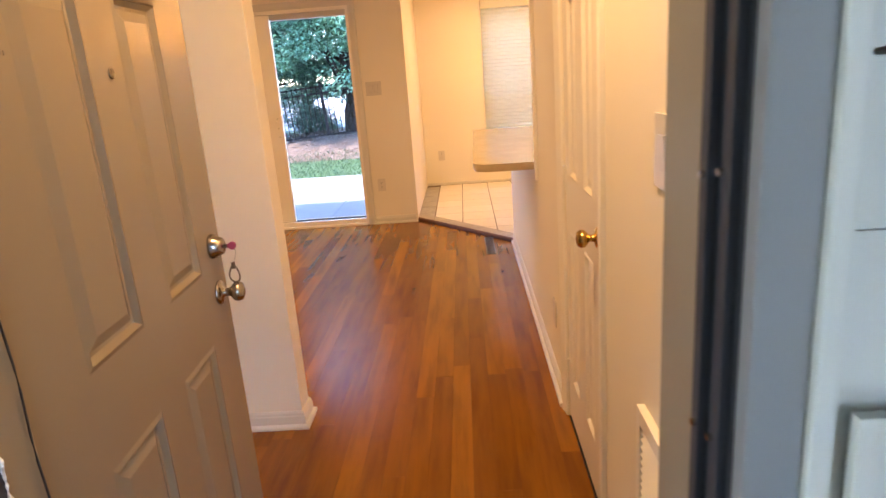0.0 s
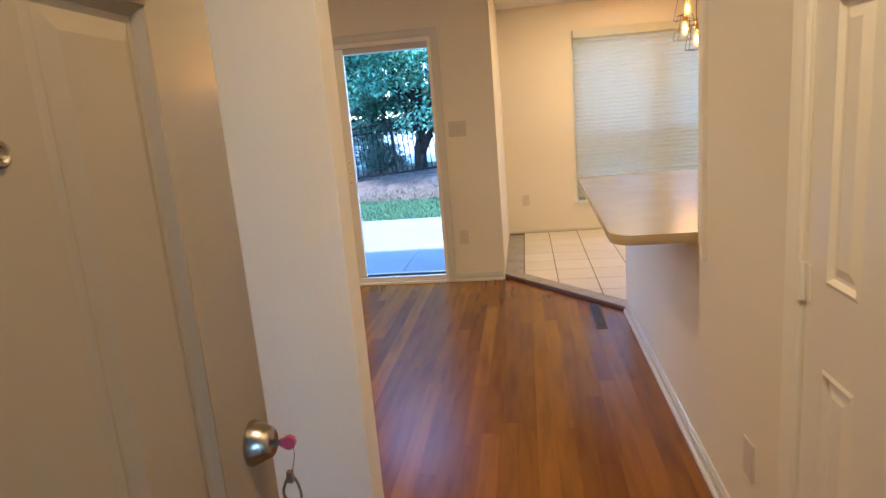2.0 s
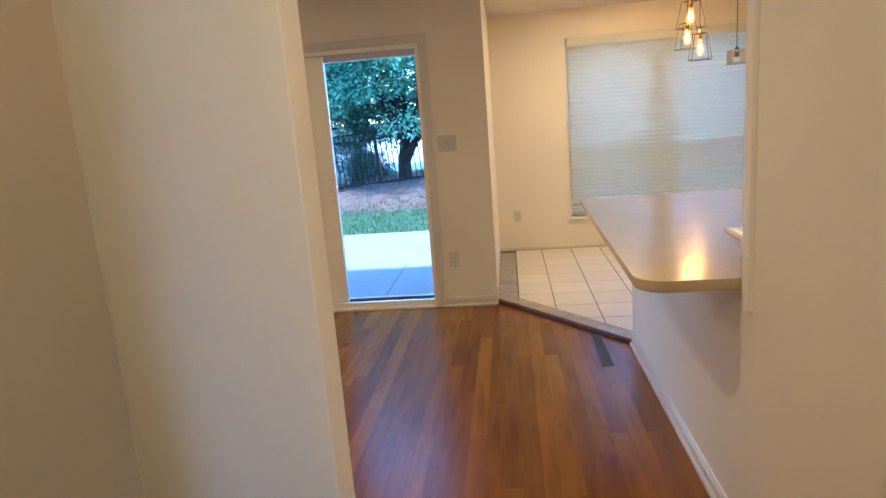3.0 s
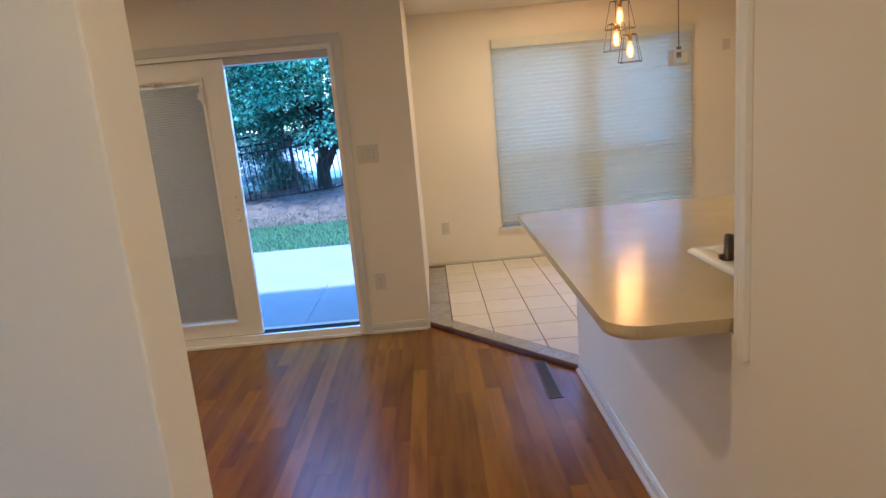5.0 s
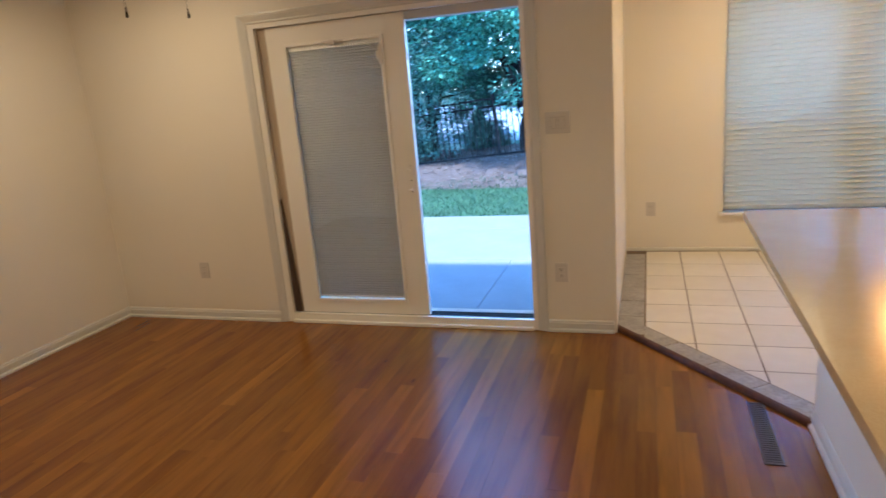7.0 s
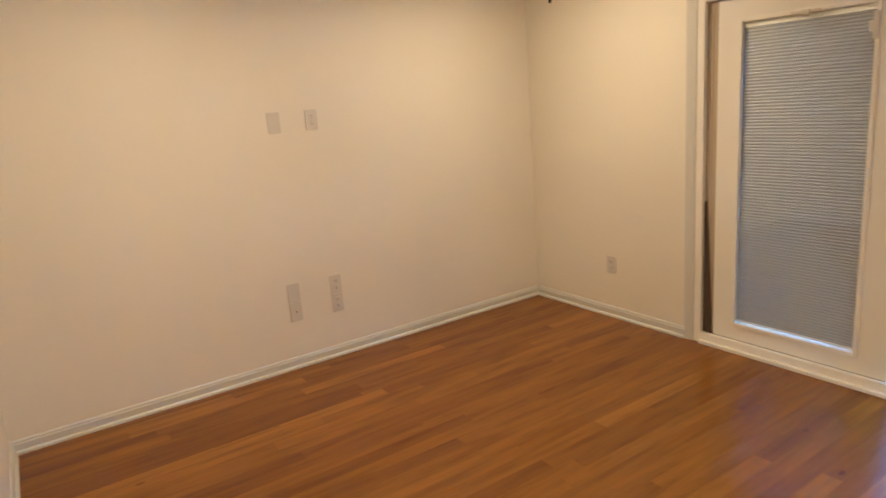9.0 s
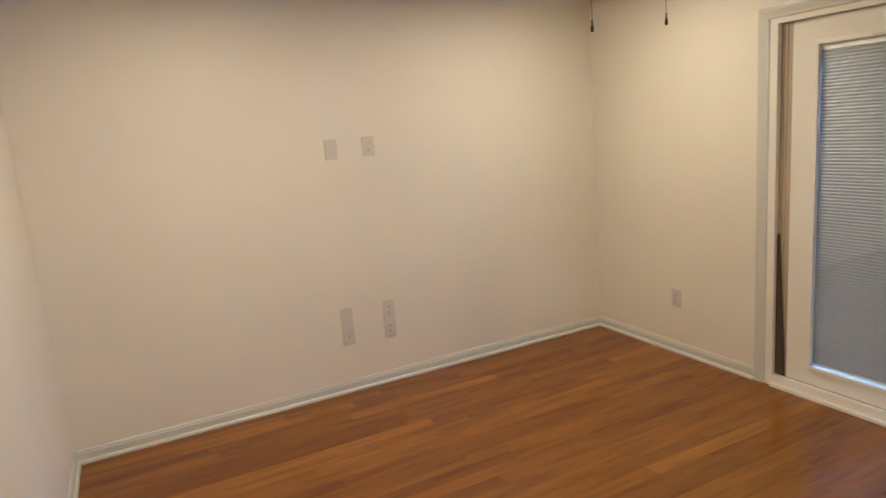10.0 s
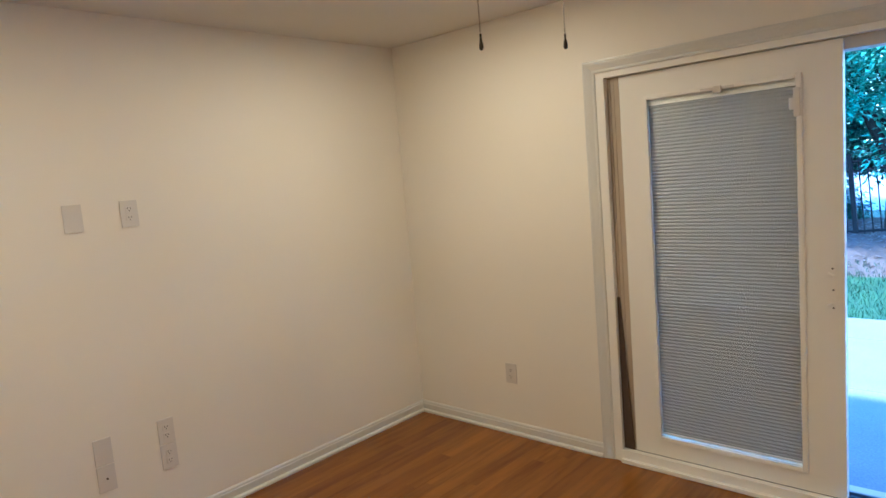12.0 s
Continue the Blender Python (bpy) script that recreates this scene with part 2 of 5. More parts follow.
concrete = rough_ground("patio_concrete", [(0.3, (0.128, 0.130, 0.137)), (0.7, (0.162, 0.165, 0.171))], 2.0, 90.0, 0.001, 0.8)
# Paler than the patio, to reflect daylight in through the front doorway.
bounce_concrete = rough_ground("bounce_concrete", [(0.3, (0.50, 0.49, 0.47)), (0.7, (0.58, 0.57, 0.55))], 2.0, 90.0, 0.001, 0.8)
pale_road = rough_ground("pale_pavement", [(0.3, (0.22, 0.23, 0.25)), (0.7, (0.30, 0.31, 0.33))], 0.4, 20.0, 0.002, 0.8)
lawn = rough_ground("lawn_soil", [(0.3, (0.014, 0.046, 0.013)), (0.7, (0.028, 0.078, 0.024))], 1.5, 60.0, 0.02)
mulch_mat = rough_ground("bark_mulch", [(0.3, (0.052, 0.036, 0.028)), (0.7, (0.105, 0.076, 0.062))], 3.0, 45.0, 0.03)
bark = rough_ground("tree_bark", [(0.3, (0.009, 0.007, 0.006)), (0.7, (0.026, 0.021, 0.018))], 6.0, 30.0, 0.02)
roofing = rough_ground("roof_board", [(0.3, (0.50, 0.49, 0.47)), (0.7, (0.56, 0.55, 0.53))], 2.0, 40.0, 0.002)


def leafy(name, low, high, share):
    m = material(name, low, 0.42)
    geo = m.node_tree.nodes.new("ShaderNodeNewGeometry")
    c = ramp(m, geo.outputs["Random Per Island"], [(0.0, low), (1.0, high)])
    link(m, c, principled(m).inputs["Base Color"])
    t = node(m, "ShaderNodeBsdfTranslucent")
    link(m, c, t.inputs["Color"])
    mix = node(m, "ShaderNodeMixShader", Fac=share)
    link(m, principled(m).outputs["BSDF"], mix.inputs[1])
    link(m, t.outputs["BSDF"], mix.inputs[2])
    link(m, mix.outputs["Shader"], m.node_tree.nodes["Material Output"].inputs["Surface"])
    return m


leaf_mat = leafy("tree_leaf", (0.012, 0.066, 0.042), (0.17, 0.44, 0.31), 0.38)
fine_leaf = leafy("fine_leaf", (0.018, 0.070, 0.056), (0.13, 0.29, 0.24), 0.35)
grass_mat = leafy("grass_blade", (0.013, 0.046, 0.018), (0.028, 0.078, 0.032), 0.3)


# ---- builders ----
def box(bm, x0, x1, y0, y1, z0, z1, bevel=0.0, segments=2):
    made = bmesh.ops.create_cube(bm, size=1.0, matrix=Matrix.Translation(((x0 + x1) / 2, (y0 + y1) / 2, (z0 + z1) / 2)) @ Matrix.Diagonal((x1 - x0, y1 - y0, z1 - z0, 1)))
    if bevel:
        edges = list({e for v in made["verts"] for e in v.link_edges})
        bmesh.ops.bevel(bm, geom=edges, offset=bevel, segments=segments, profile=0.7, affect="EDGES")
    return bm


def boxed(*sizes, bevel=0.0, segments=2):
    return box(bmesh.new(), *sizes, bevel=bevel, segments=segments)


def cyl(bm, p0, p1, r0, r1=None, n=16, caps=True):
    r1 = r0 if r1 is None else r1
    p0, p1 = Vector(p0), Vector(p1)
    d = p1 - p0
    m = Matrix.Translation((p0 + p1) / 2) @ d.to_track_quat("Z", "Y").to_matrix().to_4x4()
    bmesh.ops.create_cone(bm, cap_ends=caps, segments=n, radius1=r0, radius2=r1, depth=d.length, matrix=m)
    return bm


def lathe(bm, profile, m=None, n=24):
    """A turned body about local z from (radius, height) pairs."""
    m = m or Matrix()
    rings = []
    for r, z in profile:
        rings.append([bm.verts.new(m @ Vector((max(r, 0.0002) * math.cos(a), max(r, 0.0002) * math.sin(a), z))) for a in [2 * math.pi * k / n for k in range(n)]])
    for a, b in zip(rings, rings[1:]):
        for k in range(n):
            bm.faces.new((a[k], a[(k + 1) % n], b[(k + 1) % n], b[k]))
    bm.faces.new(list(reversed(rings[0])))
    bm.faces.new(rings[-1])
    return bm


def prism(bm, outline, z0, z1):
    low = [bm.verts.new((x, y, z0)) for x, y in outline]
    top = [bm.verts.new((x, y, z1)) for x, y in outline]
    n = len(outline)
    bm.faces.new(list(reversed(low)))
    bm.faces.new(top)
    for k in range(n):
        bm.faces.new((low[k], low[(k + 1) % n], top[(k + 1) % n], top[k]))
    return bm


def sweep(bm, path, radius, n=8):
    """A round rod along a list of points."""
    rings = []
    pts = [Vector(p) for p in path]
    for i, p in enumerate(pts):
        d = (pts[min(i + 1, len(pts) - 1)] - pts[max(i - 1, 0)]).normalized()
        q = d.to_track_quat("Z", "Y").to_matrix()
        r = radius[i] if isinstance(radius, (list, tuple)) else radius
        rings.append([bm.verts.new(p + q @ Vector((r * math.cos(a), r * math.sin(a), 0))) for a in [2 * math.pi * k / n for k in range(n)]])
    for a, b in zip(rings, rings[1:]):
        for k in range(n):
            bm.faces.new((a[k], a[(k + 1) % n], b[(k + 1) % n], b[k]))
    bm.faces.new(list(reversed(rings[0])))
    bm.faces.new(rings[-1])
    return bm


def to_mesh(name, bm, mat, smooth=False):
    bmesh.ops.recalc_face_normals(bm, faces=bm.faces)
    me = bpy.data.meshes.new(name)
    bm.to_mesh(me)
    bm.free()
    me.materials.append(mat)
    if smooth:
        for p in me.polygons:
            p.use_smooth = True
    return me


def part(name, bm, mat, parent, label="", smooth=False):
    """One mesh object under a thing or a part, in its parent's own space."""
    ob = new(name, to_mesh(name, bm, mat, smooth))
    ob.parent = parent
    return tagged(ob, label)


def thing(name, place, label, category, group="", kind=""):
    e = new(name)
    e.empty_display_size = 0.05
    e.matrix_world = place
    return tagged(e, label, category, group, kind)


def solid(name, bm, mat, label, category, kind="structure", smooth=False):
    return tagged(new(name, to_mesh(name, bm, mat, smooth)), label, category, "", kind)


CEIL = 2.46
WEST, EAST, NORTH = -3.706, 0.93, 6.575
STUB0, STUB1, STUBX = 2.80, 2.915, -0.187
FRONT = 1.22
KITCHEN_W, KITCHEN_N, KITCHEN_E = 0.06, 8.45, 3.80

# ---- the large structure ----
solid("wall_west", boxed(WEST - 0.12, WEST, FRONT - 0.15, NORTH + 0.15, 0, CEIL), wall_paint, "warm white painted drywall behind the wall outlets", "wall")
bm = boxed(WEST, -2.262, NORTH, NORTH + 0.15, 0, CEIL)
box(bm, -2.262, -0.418, NORTH, NORTH + 0.15, 2.072, CEIL)
box(bm, -0.418, KITCHEN_W, NORTH, NORTH + 0.15, 0, CEIL)
solid("wall_north", bm, wall_paint, "warm white painted drywall round the sliding patio door", "wall")
solid("wall_kitchen_west", boxed(KITCHEN_W - 0.15, KITCHEN_W, NORTH + 0.15, KITCHEN_N + 0.15, 0, CEIL), wall_paint, "warm white painted drywall beside the tiled floor", "wall")
WX0, WX1, WZ0, WZ1 = 0.842, 2.778, 0.353, 2.176
bm = bmesh.new()
rings = [[bm.verts.new((x, y, z)) for x, z in ((a, c), (b, c), (b, d), (a, d))] for y in (KITCHEN_N, KITCHEN_N + 0.15) for a, b, c, d in ((KITCHEN_W, KITCHEN_E, 0, CEIL), (WX0, WX1, WZ0, WZ1))]
for a, b in ((0, 1), (1, 3), (3, 2), (2, 0)):
    for k in range(4):
        bm.faces.new((rings[a][k], rings[a][(k + 1) % 4], rings[b][(k + 1) % 4], rings[b][k]))
solid("wall_kitchen_north", bm, wall_paint, "warm white painted drywall with a wide window", "wall")
solid("wall_kitchen_east", boxed(KITCHEN_E, KITCHEN_E + 0.12, 2.9, KITCHEN_N + 0.15, 0, CEIL), wall_paint, "plain warm white painted kitchen wall", "wall")
solid("wall_kitchen_south", boxed(EAST + 0.12, KITCHEN_E, 2.9, 3.0, 0, CEIL), wall_paint, "plain warm white painted kitchen wall", "wall")
solid("wall_stub", boxed(WEST, STUBX, STUB0, STUB1, 0, CEIL, bevel=0.004), wall_paint, "warm white painted partition between entry and living room", "wall")
bm = boxed(EAST, EAST + 0.12, FRONT, 2.140, 0, CEIL)
box(bm, EAST, EAST + 0.12, 2.140, 2.782, 2.04, CEIL)
box(bm, EAST, EAST + 0.12, 2.782, 3.64, 0, CEIL)
box(bm, EAST + 0.10, EAST + 0.12, 2.140, 2.782, 0, 2.04)
solid("wall_east", bm, wall_paint, "warm white painted drywall with a closet doorway", "wall")
solid("wall_half", boxed(EAST, EAST + 0.12, 3.64, 5.59, 0, 0.888), wall_paint, "warm white painted half wall under the breakfast counter", "wall")
bm = boxed(WEST - 0.12, -0.125, FRONT - 0.15, FRONT, 0, CEIL)
box(bm, -0.125, 0.885, FRONT - 0.15, FRONT, 2.09, CEIL)
box(bm, 0.885, 1.9, FRONT - 0.15, FRONT, 0, CEIL)
solid("wall_south", bm, wall_paint, "painted front wall round the entry door", "wall")
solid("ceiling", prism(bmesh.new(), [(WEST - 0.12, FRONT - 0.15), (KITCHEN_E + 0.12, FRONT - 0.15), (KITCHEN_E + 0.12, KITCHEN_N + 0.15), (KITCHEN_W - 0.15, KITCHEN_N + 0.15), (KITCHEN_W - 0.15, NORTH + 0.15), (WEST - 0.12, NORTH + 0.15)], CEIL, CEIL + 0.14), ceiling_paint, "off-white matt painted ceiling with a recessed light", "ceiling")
# Unseen roof slab, added to keep the sun off porch and patio.
solid("roof", boxed(-9, 9, -3.2, 7.18, CEIL + 0.14, CEIL + 0.38), roofing, "unseen pale roof slab and eaves, added to shade porch and patio", "roof")
# Unseen slab; its light colour serves as a reflector for the entry.
solid("porch_floor", boxed(-6, 6, -3.2, FRONT - 0.15, -0.12, -0.03), bounce_concrete, "unseen concrete porch slab, made pale to bounce daylight indoors", "floor")
# Unseen walls; their gaps set how much daylight reaches the entry.
solid("unseen_porch_wall", box(box(boxed(-6, 2.3, -3.3, -3.2, -0.12, CEIL + 0.14), -2.6, -2.5, -3.2, -1.9, -0.12, CEIL + 0.14), 3.2, 3.3, -3.2, FRONT - 0.15, -0.12, CEIL + 0.14), siding_paint, "unseen pale walls added to limit daylight at the entry", "wall")
solid("floor_base", prism(bmesh.new(), [(WEST, FRONT - 0.15), (KITCHEN_E, FRONT - 0.15), (KITCHEN_E, KITCHEN_N), (KITCHEN_W - 0.1, KITCHEN_N), (KITCHEN_W - 0.1, NORTH + 0.1), (WEST, NORTH + 0.1)], -0.12, -0.018), slot_dark, "dark subfloor under the boards and tiles", "floor")

# ---- baseboards and trim ----
BASE_PROFILE = [(0, 0), (0.026, 0), (0.026, 0.009), (0.024, 0.014), (0.019, 0.018), (0.012, 0.020), (0.012, 0.055), (0.009, 0.059), (0.008, 0.068), (0.003, 0.076), (0, 0.076)]


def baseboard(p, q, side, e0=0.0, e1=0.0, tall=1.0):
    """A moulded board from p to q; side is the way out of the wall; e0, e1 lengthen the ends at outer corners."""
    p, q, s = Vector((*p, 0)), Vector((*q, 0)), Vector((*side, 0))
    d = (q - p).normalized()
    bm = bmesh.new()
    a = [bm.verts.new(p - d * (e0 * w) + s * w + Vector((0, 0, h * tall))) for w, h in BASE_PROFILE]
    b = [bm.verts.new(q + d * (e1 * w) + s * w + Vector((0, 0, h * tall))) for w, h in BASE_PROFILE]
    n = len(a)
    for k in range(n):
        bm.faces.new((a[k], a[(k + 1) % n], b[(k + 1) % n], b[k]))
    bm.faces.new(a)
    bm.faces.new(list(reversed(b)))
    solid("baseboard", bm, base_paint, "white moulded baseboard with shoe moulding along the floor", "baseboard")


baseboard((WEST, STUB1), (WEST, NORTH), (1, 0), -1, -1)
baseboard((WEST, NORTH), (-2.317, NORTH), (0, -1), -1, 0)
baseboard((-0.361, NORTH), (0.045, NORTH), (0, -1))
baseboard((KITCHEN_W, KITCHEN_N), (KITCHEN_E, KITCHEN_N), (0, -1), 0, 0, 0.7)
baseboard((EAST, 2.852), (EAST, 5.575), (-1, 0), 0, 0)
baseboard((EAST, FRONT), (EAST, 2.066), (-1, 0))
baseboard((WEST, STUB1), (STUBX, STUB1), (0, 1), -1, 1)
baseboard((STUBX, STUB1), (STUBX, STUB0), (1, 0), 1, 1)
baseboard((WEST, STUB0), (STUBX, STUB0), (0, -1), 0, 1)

CASING_PROFILE = [(0, 0), (0.065, 0), (0.065, 0.014), (0.062, 0.018), (0.055, 0.019), (0.050, 0.017), (0.046, 0.018), (0.036, 0.015), (0.016, 0.008), (0.012, 0.0105), (0.006, 0.0105), (0.002, 0.008), (0, 0.006)]


def casing_piece(bm, p, q, across, out, m0=0.0, m1=0.0):
    """A moulded casing from p to q; across runs away from the opening, out from the wall; m0, m1 mitre the ends."""
    p, q, a, o = Vector(p), Vector(q), Vector(across), Vector(out)
    d = (q - p).normalized()
    lo = [bm.verts.new(p - d * (m0 * w) + a * w + o * h) for w, h in CASING_PROFILE]
    hi = [bm.verts.new(q + d * (m1 * w) + a * w + o * h) for w, h in CASING_PROFILE]
    n = len(lo)
    for k in range(n):
        bm.faces.new((lo[k], lo[(k + 1) % n], hi[(k + 1) % n], hi[k]))
    bm.faces.new(lo)
    bm.faces.new(list(reversed(hi)))


def casing(name, a, b, top, out, label, axis, paint):
    """Two uprights and a head round an opening from a to b along axis (0: x, 1: y)."""
    unit = Vector((1, 0, 0)) if axis == 0 else Vector((0, 1, 0))
    o = Vector(out)
    bm = bmesh.new()
    casing_piece(bm, a, a + Vector((0, 0, top)), -unit, o, 0, 1)
    casing_piece(bm, b, b + Vector((0, 0, top)), unit, o, 0, 1)
    casing_piece(bm, a + Vector((0, 0, top)), b + Vector((0, 0, top)), Vector((0, 0, 1)), o, 1, 1)
    solid(name, bm, paint, label, "trim")


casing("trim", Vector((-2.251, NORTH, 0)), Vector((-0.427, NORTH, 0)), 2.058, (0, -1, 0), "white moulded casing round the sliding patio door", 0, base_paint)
casing("trim", Vector((EAST, 2.133, 0)), Vector((EAST, 2.785, 0)), 2.035, (-1, 0, 0), "white moulded casing round the closet door", 1, trim_paint)
bm = boxed(EAST - 0.017, EAST, 3.606, 3.640, 0.847, CEIL, bevel=0.003)
box(bm, EAST - 0.017, EAST + 0.135, 3.6405, 3.660, 0.895, CEIL, bevel=0.003)
solid("trim", bm, trim_paint, "white wooden trim capping the wall end beside the counter", "trim")

# ---- the sliding patio door ----
slider = thing("door_2", pose(-1.35, NORTH + 0.05, 0), "white sliding patio door, half open, with enclosed mini blinds", "patio door", "", "structure")
OX, OY = -1.35, NORTH + 0.05


def in_slider(x0, x1, y0, y1, z0, z1, bevel=0.0):
    return boxed(x0 - OX, x1 - OX, y0 - OY, y1 - OY, z0, z1, bevel=bevel)


bm = in_slider(-2.2615, -2.206, NORTH - 0.003, NORTH + 0.15, 0.0, 2.0715)
box(bm, -0.454 - OX, -0.4185 - OX, -0.053, 0.10, 0.0, 2.0715)
box(bm, -2.206 - OX, -0.454 - OX, -0.053, 0.10, 2.030, 2.0715)
part("door_frame", bm, trim_paint, slider)
bm = in_slider(-2.206, -0.454, NORTH - 0.004, NORTH + 0.028, 0.0, 0.066, 0.003)
box(bm, -2.206 - OX, -0.454 - OX, -0.078, -0.054, 0.0, 0.022, bevel=0.006)
part("sill", bm, trim_paint, slider)
bm = in_slider(-2.206, -0.454, NORTH + 0.028, NORTH + 0.15, 0.0, 0.040)
for y0 in (0.0, 0.035, 0.075):
    box(bm, -2.206 - OX, -0.454 - OX, y0, y0 + 0.006, 0.04, 0.062)
part("track", bm, aluminium, slider, "bare aluminium sliding track")
part("threshold", in_slider(-2.206, -0.454, NORTH + 0.151, NORTH + 0.21, -0.06, 0.055, 0.004), channel_tan, slider, "tan metal threshold outside the track")
bm = in_slider(-2.206, -0.454, NORTH + 0.045, NORTH + 0.15, 1.980, 2.030)
part("head_track", bm, track_grey, slider, "pale grey metal head track")

PX0, PX1, PZ0, PZ1 = -2.140, -1.172, 0.068, 2.025
GX0, GX1, GZ0, GZ1 = -2.000, -1.338, 0.172, 1.896
PY0, PY1 = NORTH + 0.030, NORTH + 0.072


def frame_of(x0, x1, z0, z1, gx0, gx1, gz0, gz1, y0, y1, bevel=0.0):
    bm = bmesh.new()
    box(bm, x0, gx0, y0, y1, z0, z1, bevel)
    box(bm, gx1, x1, y0, y1, z0, z1, bevel)
    box(bm, gx0, gx1, y0, y1, z0, gz0, 0)
    box(bm, gx0, gx1, y0, y1, gz1, z1, 0)
    return bm


panel_thing = part("sliding_panel", frame_of(PX0 - OX, PX1 - OX, PZ0, PZ1, GX0 - OX, GX1 - OX, GZ0, GZ1, PY0 - OY, PY1 - OY, 0.0), trim_paint, slider, "white door panel slid open to one side")
bm = bmesh.new()
B = 0.019
for x0, x1, z0, z1 in ((GX0 - B, GX0 + 0.004, GZ0 - B, GZ1 + B), (GX1 - 0.004, GX1 + B, GZ0 - B, GZ1 + B), (GX0 + 0.004, GX1 - 0.004, GZ0 - B, GZ0 + 0.003), (GX0 + 0.004, GX1 - 0.004, GZ1 - 0.003, GZ1 + B)):
    box(bm, x0 - OX, x1 - OX, PY0 - OY - 0.009, PY0 - OY + 0.002, z0, z1, bevel=0.004)
part("glazing_bead", bm, trim_paint, panel_thing)
pane = part("pane", in_slider(GX0, GX1, PY0 + 0.012, PY0 + 0.015, GZ0, GZ1), pane_glass, panel_thing)
pane.visible_shadow = False
pane = part("pane", in_slider(GX0, GX1, PY1 - 0.006, PY1 - 0.003, GZ0, GZ1), pane_glass, panel_thing)
pane.visible_shadow = False
part("blind_rail", in_slider(GX0 + 0.002, GX1 - 0.002, PY0 + 0.018, PY1 - 0.009, GZ1 - 0.030, GZ1 - 0.001), trim_paint, panel_thing)
part("blind_rail", in_slider(GX0 + 0.004, GX1 - 0.004, PY0 + 0.018, PY1 - 0.010, GZ0 + 0.010, GZ0 + 0.020), plate_plastic, panel_thing)
bm = boxed(-0.325 - 0.06, -0.325 + 0.09, PY0 - OY - 0.016, PY0 - OY - 0.0085, GZ1 - 0.004, GZ1 + 0.010, bevel=0.003)
box(bm, -0.325 + 0.0, -0.325 + 0.035, PY0 - OY - 0.024, PY0 - OY - 0.0085, GZ1 - 0.018, GZ1 + 0.014, bevel=0.004)
part("tilt_slider", bm, plate_plastic, panel_thing)
bm = boxed(GX1 - OX - 0.012, GX1 - OX + 0.014, PY0 - OY - 0.020, PY0 - OY - 0.0085, 1.735, 1.855, bevel=0.004)
box(bm, GX1 - OX - 0.030, GX1 - OX - 0.010, PY0 - OY - 0.017, PY0 - OY - 0.0085, 1.765, 1.815, bevel=0.005)
part("lift_slider", bm, plate_plastic, panel_thing)
HX = -1.222 - OX
handle = part("handle_plate", boxed(HX - 0.021, HX + 0.021, PY0 - OY - 0.0025, PY0 - OY + 0.001, 0.905, 1.105, bevel=0.001), trim_paint, panel_thing, "white lock plate with small latches and screw holes")
for z, tilt in ((1.058, 25), (0.934, -20)):
    bm = boxed(-0.017, 0.006, -0.013, 0.0, -0.006, 0.006, bevel=0.003)
    bmesh.ops.transform(bm, matrix=pose(HX + 0.004, PY0 - OY - 0.0025, z, 0, tilt, 0), verts=bm.verts)
    part("thumb_latch", bm, trim_paint, handle, "", True)
hole = bmesh.new()
for x, z in ((0.006, 1.088), (0.008, 0.996), (0.008, 0.918)):
    cyl(hole, (HX + x, PY0 - OY - 0.0032, z), (HX + x, PY0 - OY - 0.001, z), 0.0042, n=12)
part("screw_hole", hole, slot_dark, handle, "dark empty screw holes")
# the fixed panel behind it, on the outer track
fixed = part("fixed_panel", frame_of(-2.205 - OX, -1.29 - OX, 0.066, 2.0, -2.15 - OX, -1.36 - OX, 0.16, 1.90, 0.062, 0.088), trim_paint, slider)
pane = part("pane", in_slider(-2.15, -1.36, OY + 0.073, OY + 0.076, 0.16, 1.90), pane_glass, fixed)
pane.visible_shadow = False
bm = in_slider(-2.206, PX0 - 0.002, OY - 0.018, OY - 0.008, 0.068, 2.029)
box(bm, -2.192 - OX, -2.188 - OX, -0.024, -0.018, 0.068, 2.029)
box(bm, -2.172 - OX, -2.168 - OX, -0.022, -0.018, 0.068, 2.029)
part("side_channel", bm, channel_tan, slider, "tan metal side channel")
bm = bmesh.new()
lo = [bm.verts.new((x - OX, y, z)) for x, y, z in ((-2.204, -0.0245, 0.07), (-2.146, -0.0245, 0.07), (-2.190, -0.0245, 0.90), (-2.204, -0.0245, 0.90))]
hi = [bm.verts.new(v.co + Vector((0, -0.006, 0))) for v in lo]
bm.faces.new(lo), bm.faces.new(list(reversed(hi)))
for k in range(4):
    bm.faces.new((lo[k], lo[(k + 1) % 4], hi[(k + 1) % 4], hi[k]))
part("brush_seal", bm, brush_brown, slider, "dark brown brush seal")

# enclosed mini blind: each slat a piece of its own
bm = bmesh.new()
prof = [(-0.0003, -0.0096), (-0.0026, -0.0042), (-0.0017, 0.0028), (0.0035, 0.0092)]
length = (GX1 - GX0) / 2 - 0.001
a = [bm.verts.new((-length, y, z)) for y, z in prof]
b = [bm.verts.new((length, y, z)) for y, z in prof]
for k in range(3):
    bm.faces.new((a[k], a[k + 1], b[k + 1], b[k]))
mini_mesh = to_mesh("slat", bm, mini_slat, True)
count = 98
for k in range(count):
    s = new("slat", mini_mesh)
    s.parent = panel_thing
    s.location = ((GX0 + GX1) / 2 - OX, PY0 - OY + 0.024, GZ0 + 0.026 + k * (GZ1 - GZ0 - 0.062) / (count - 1))

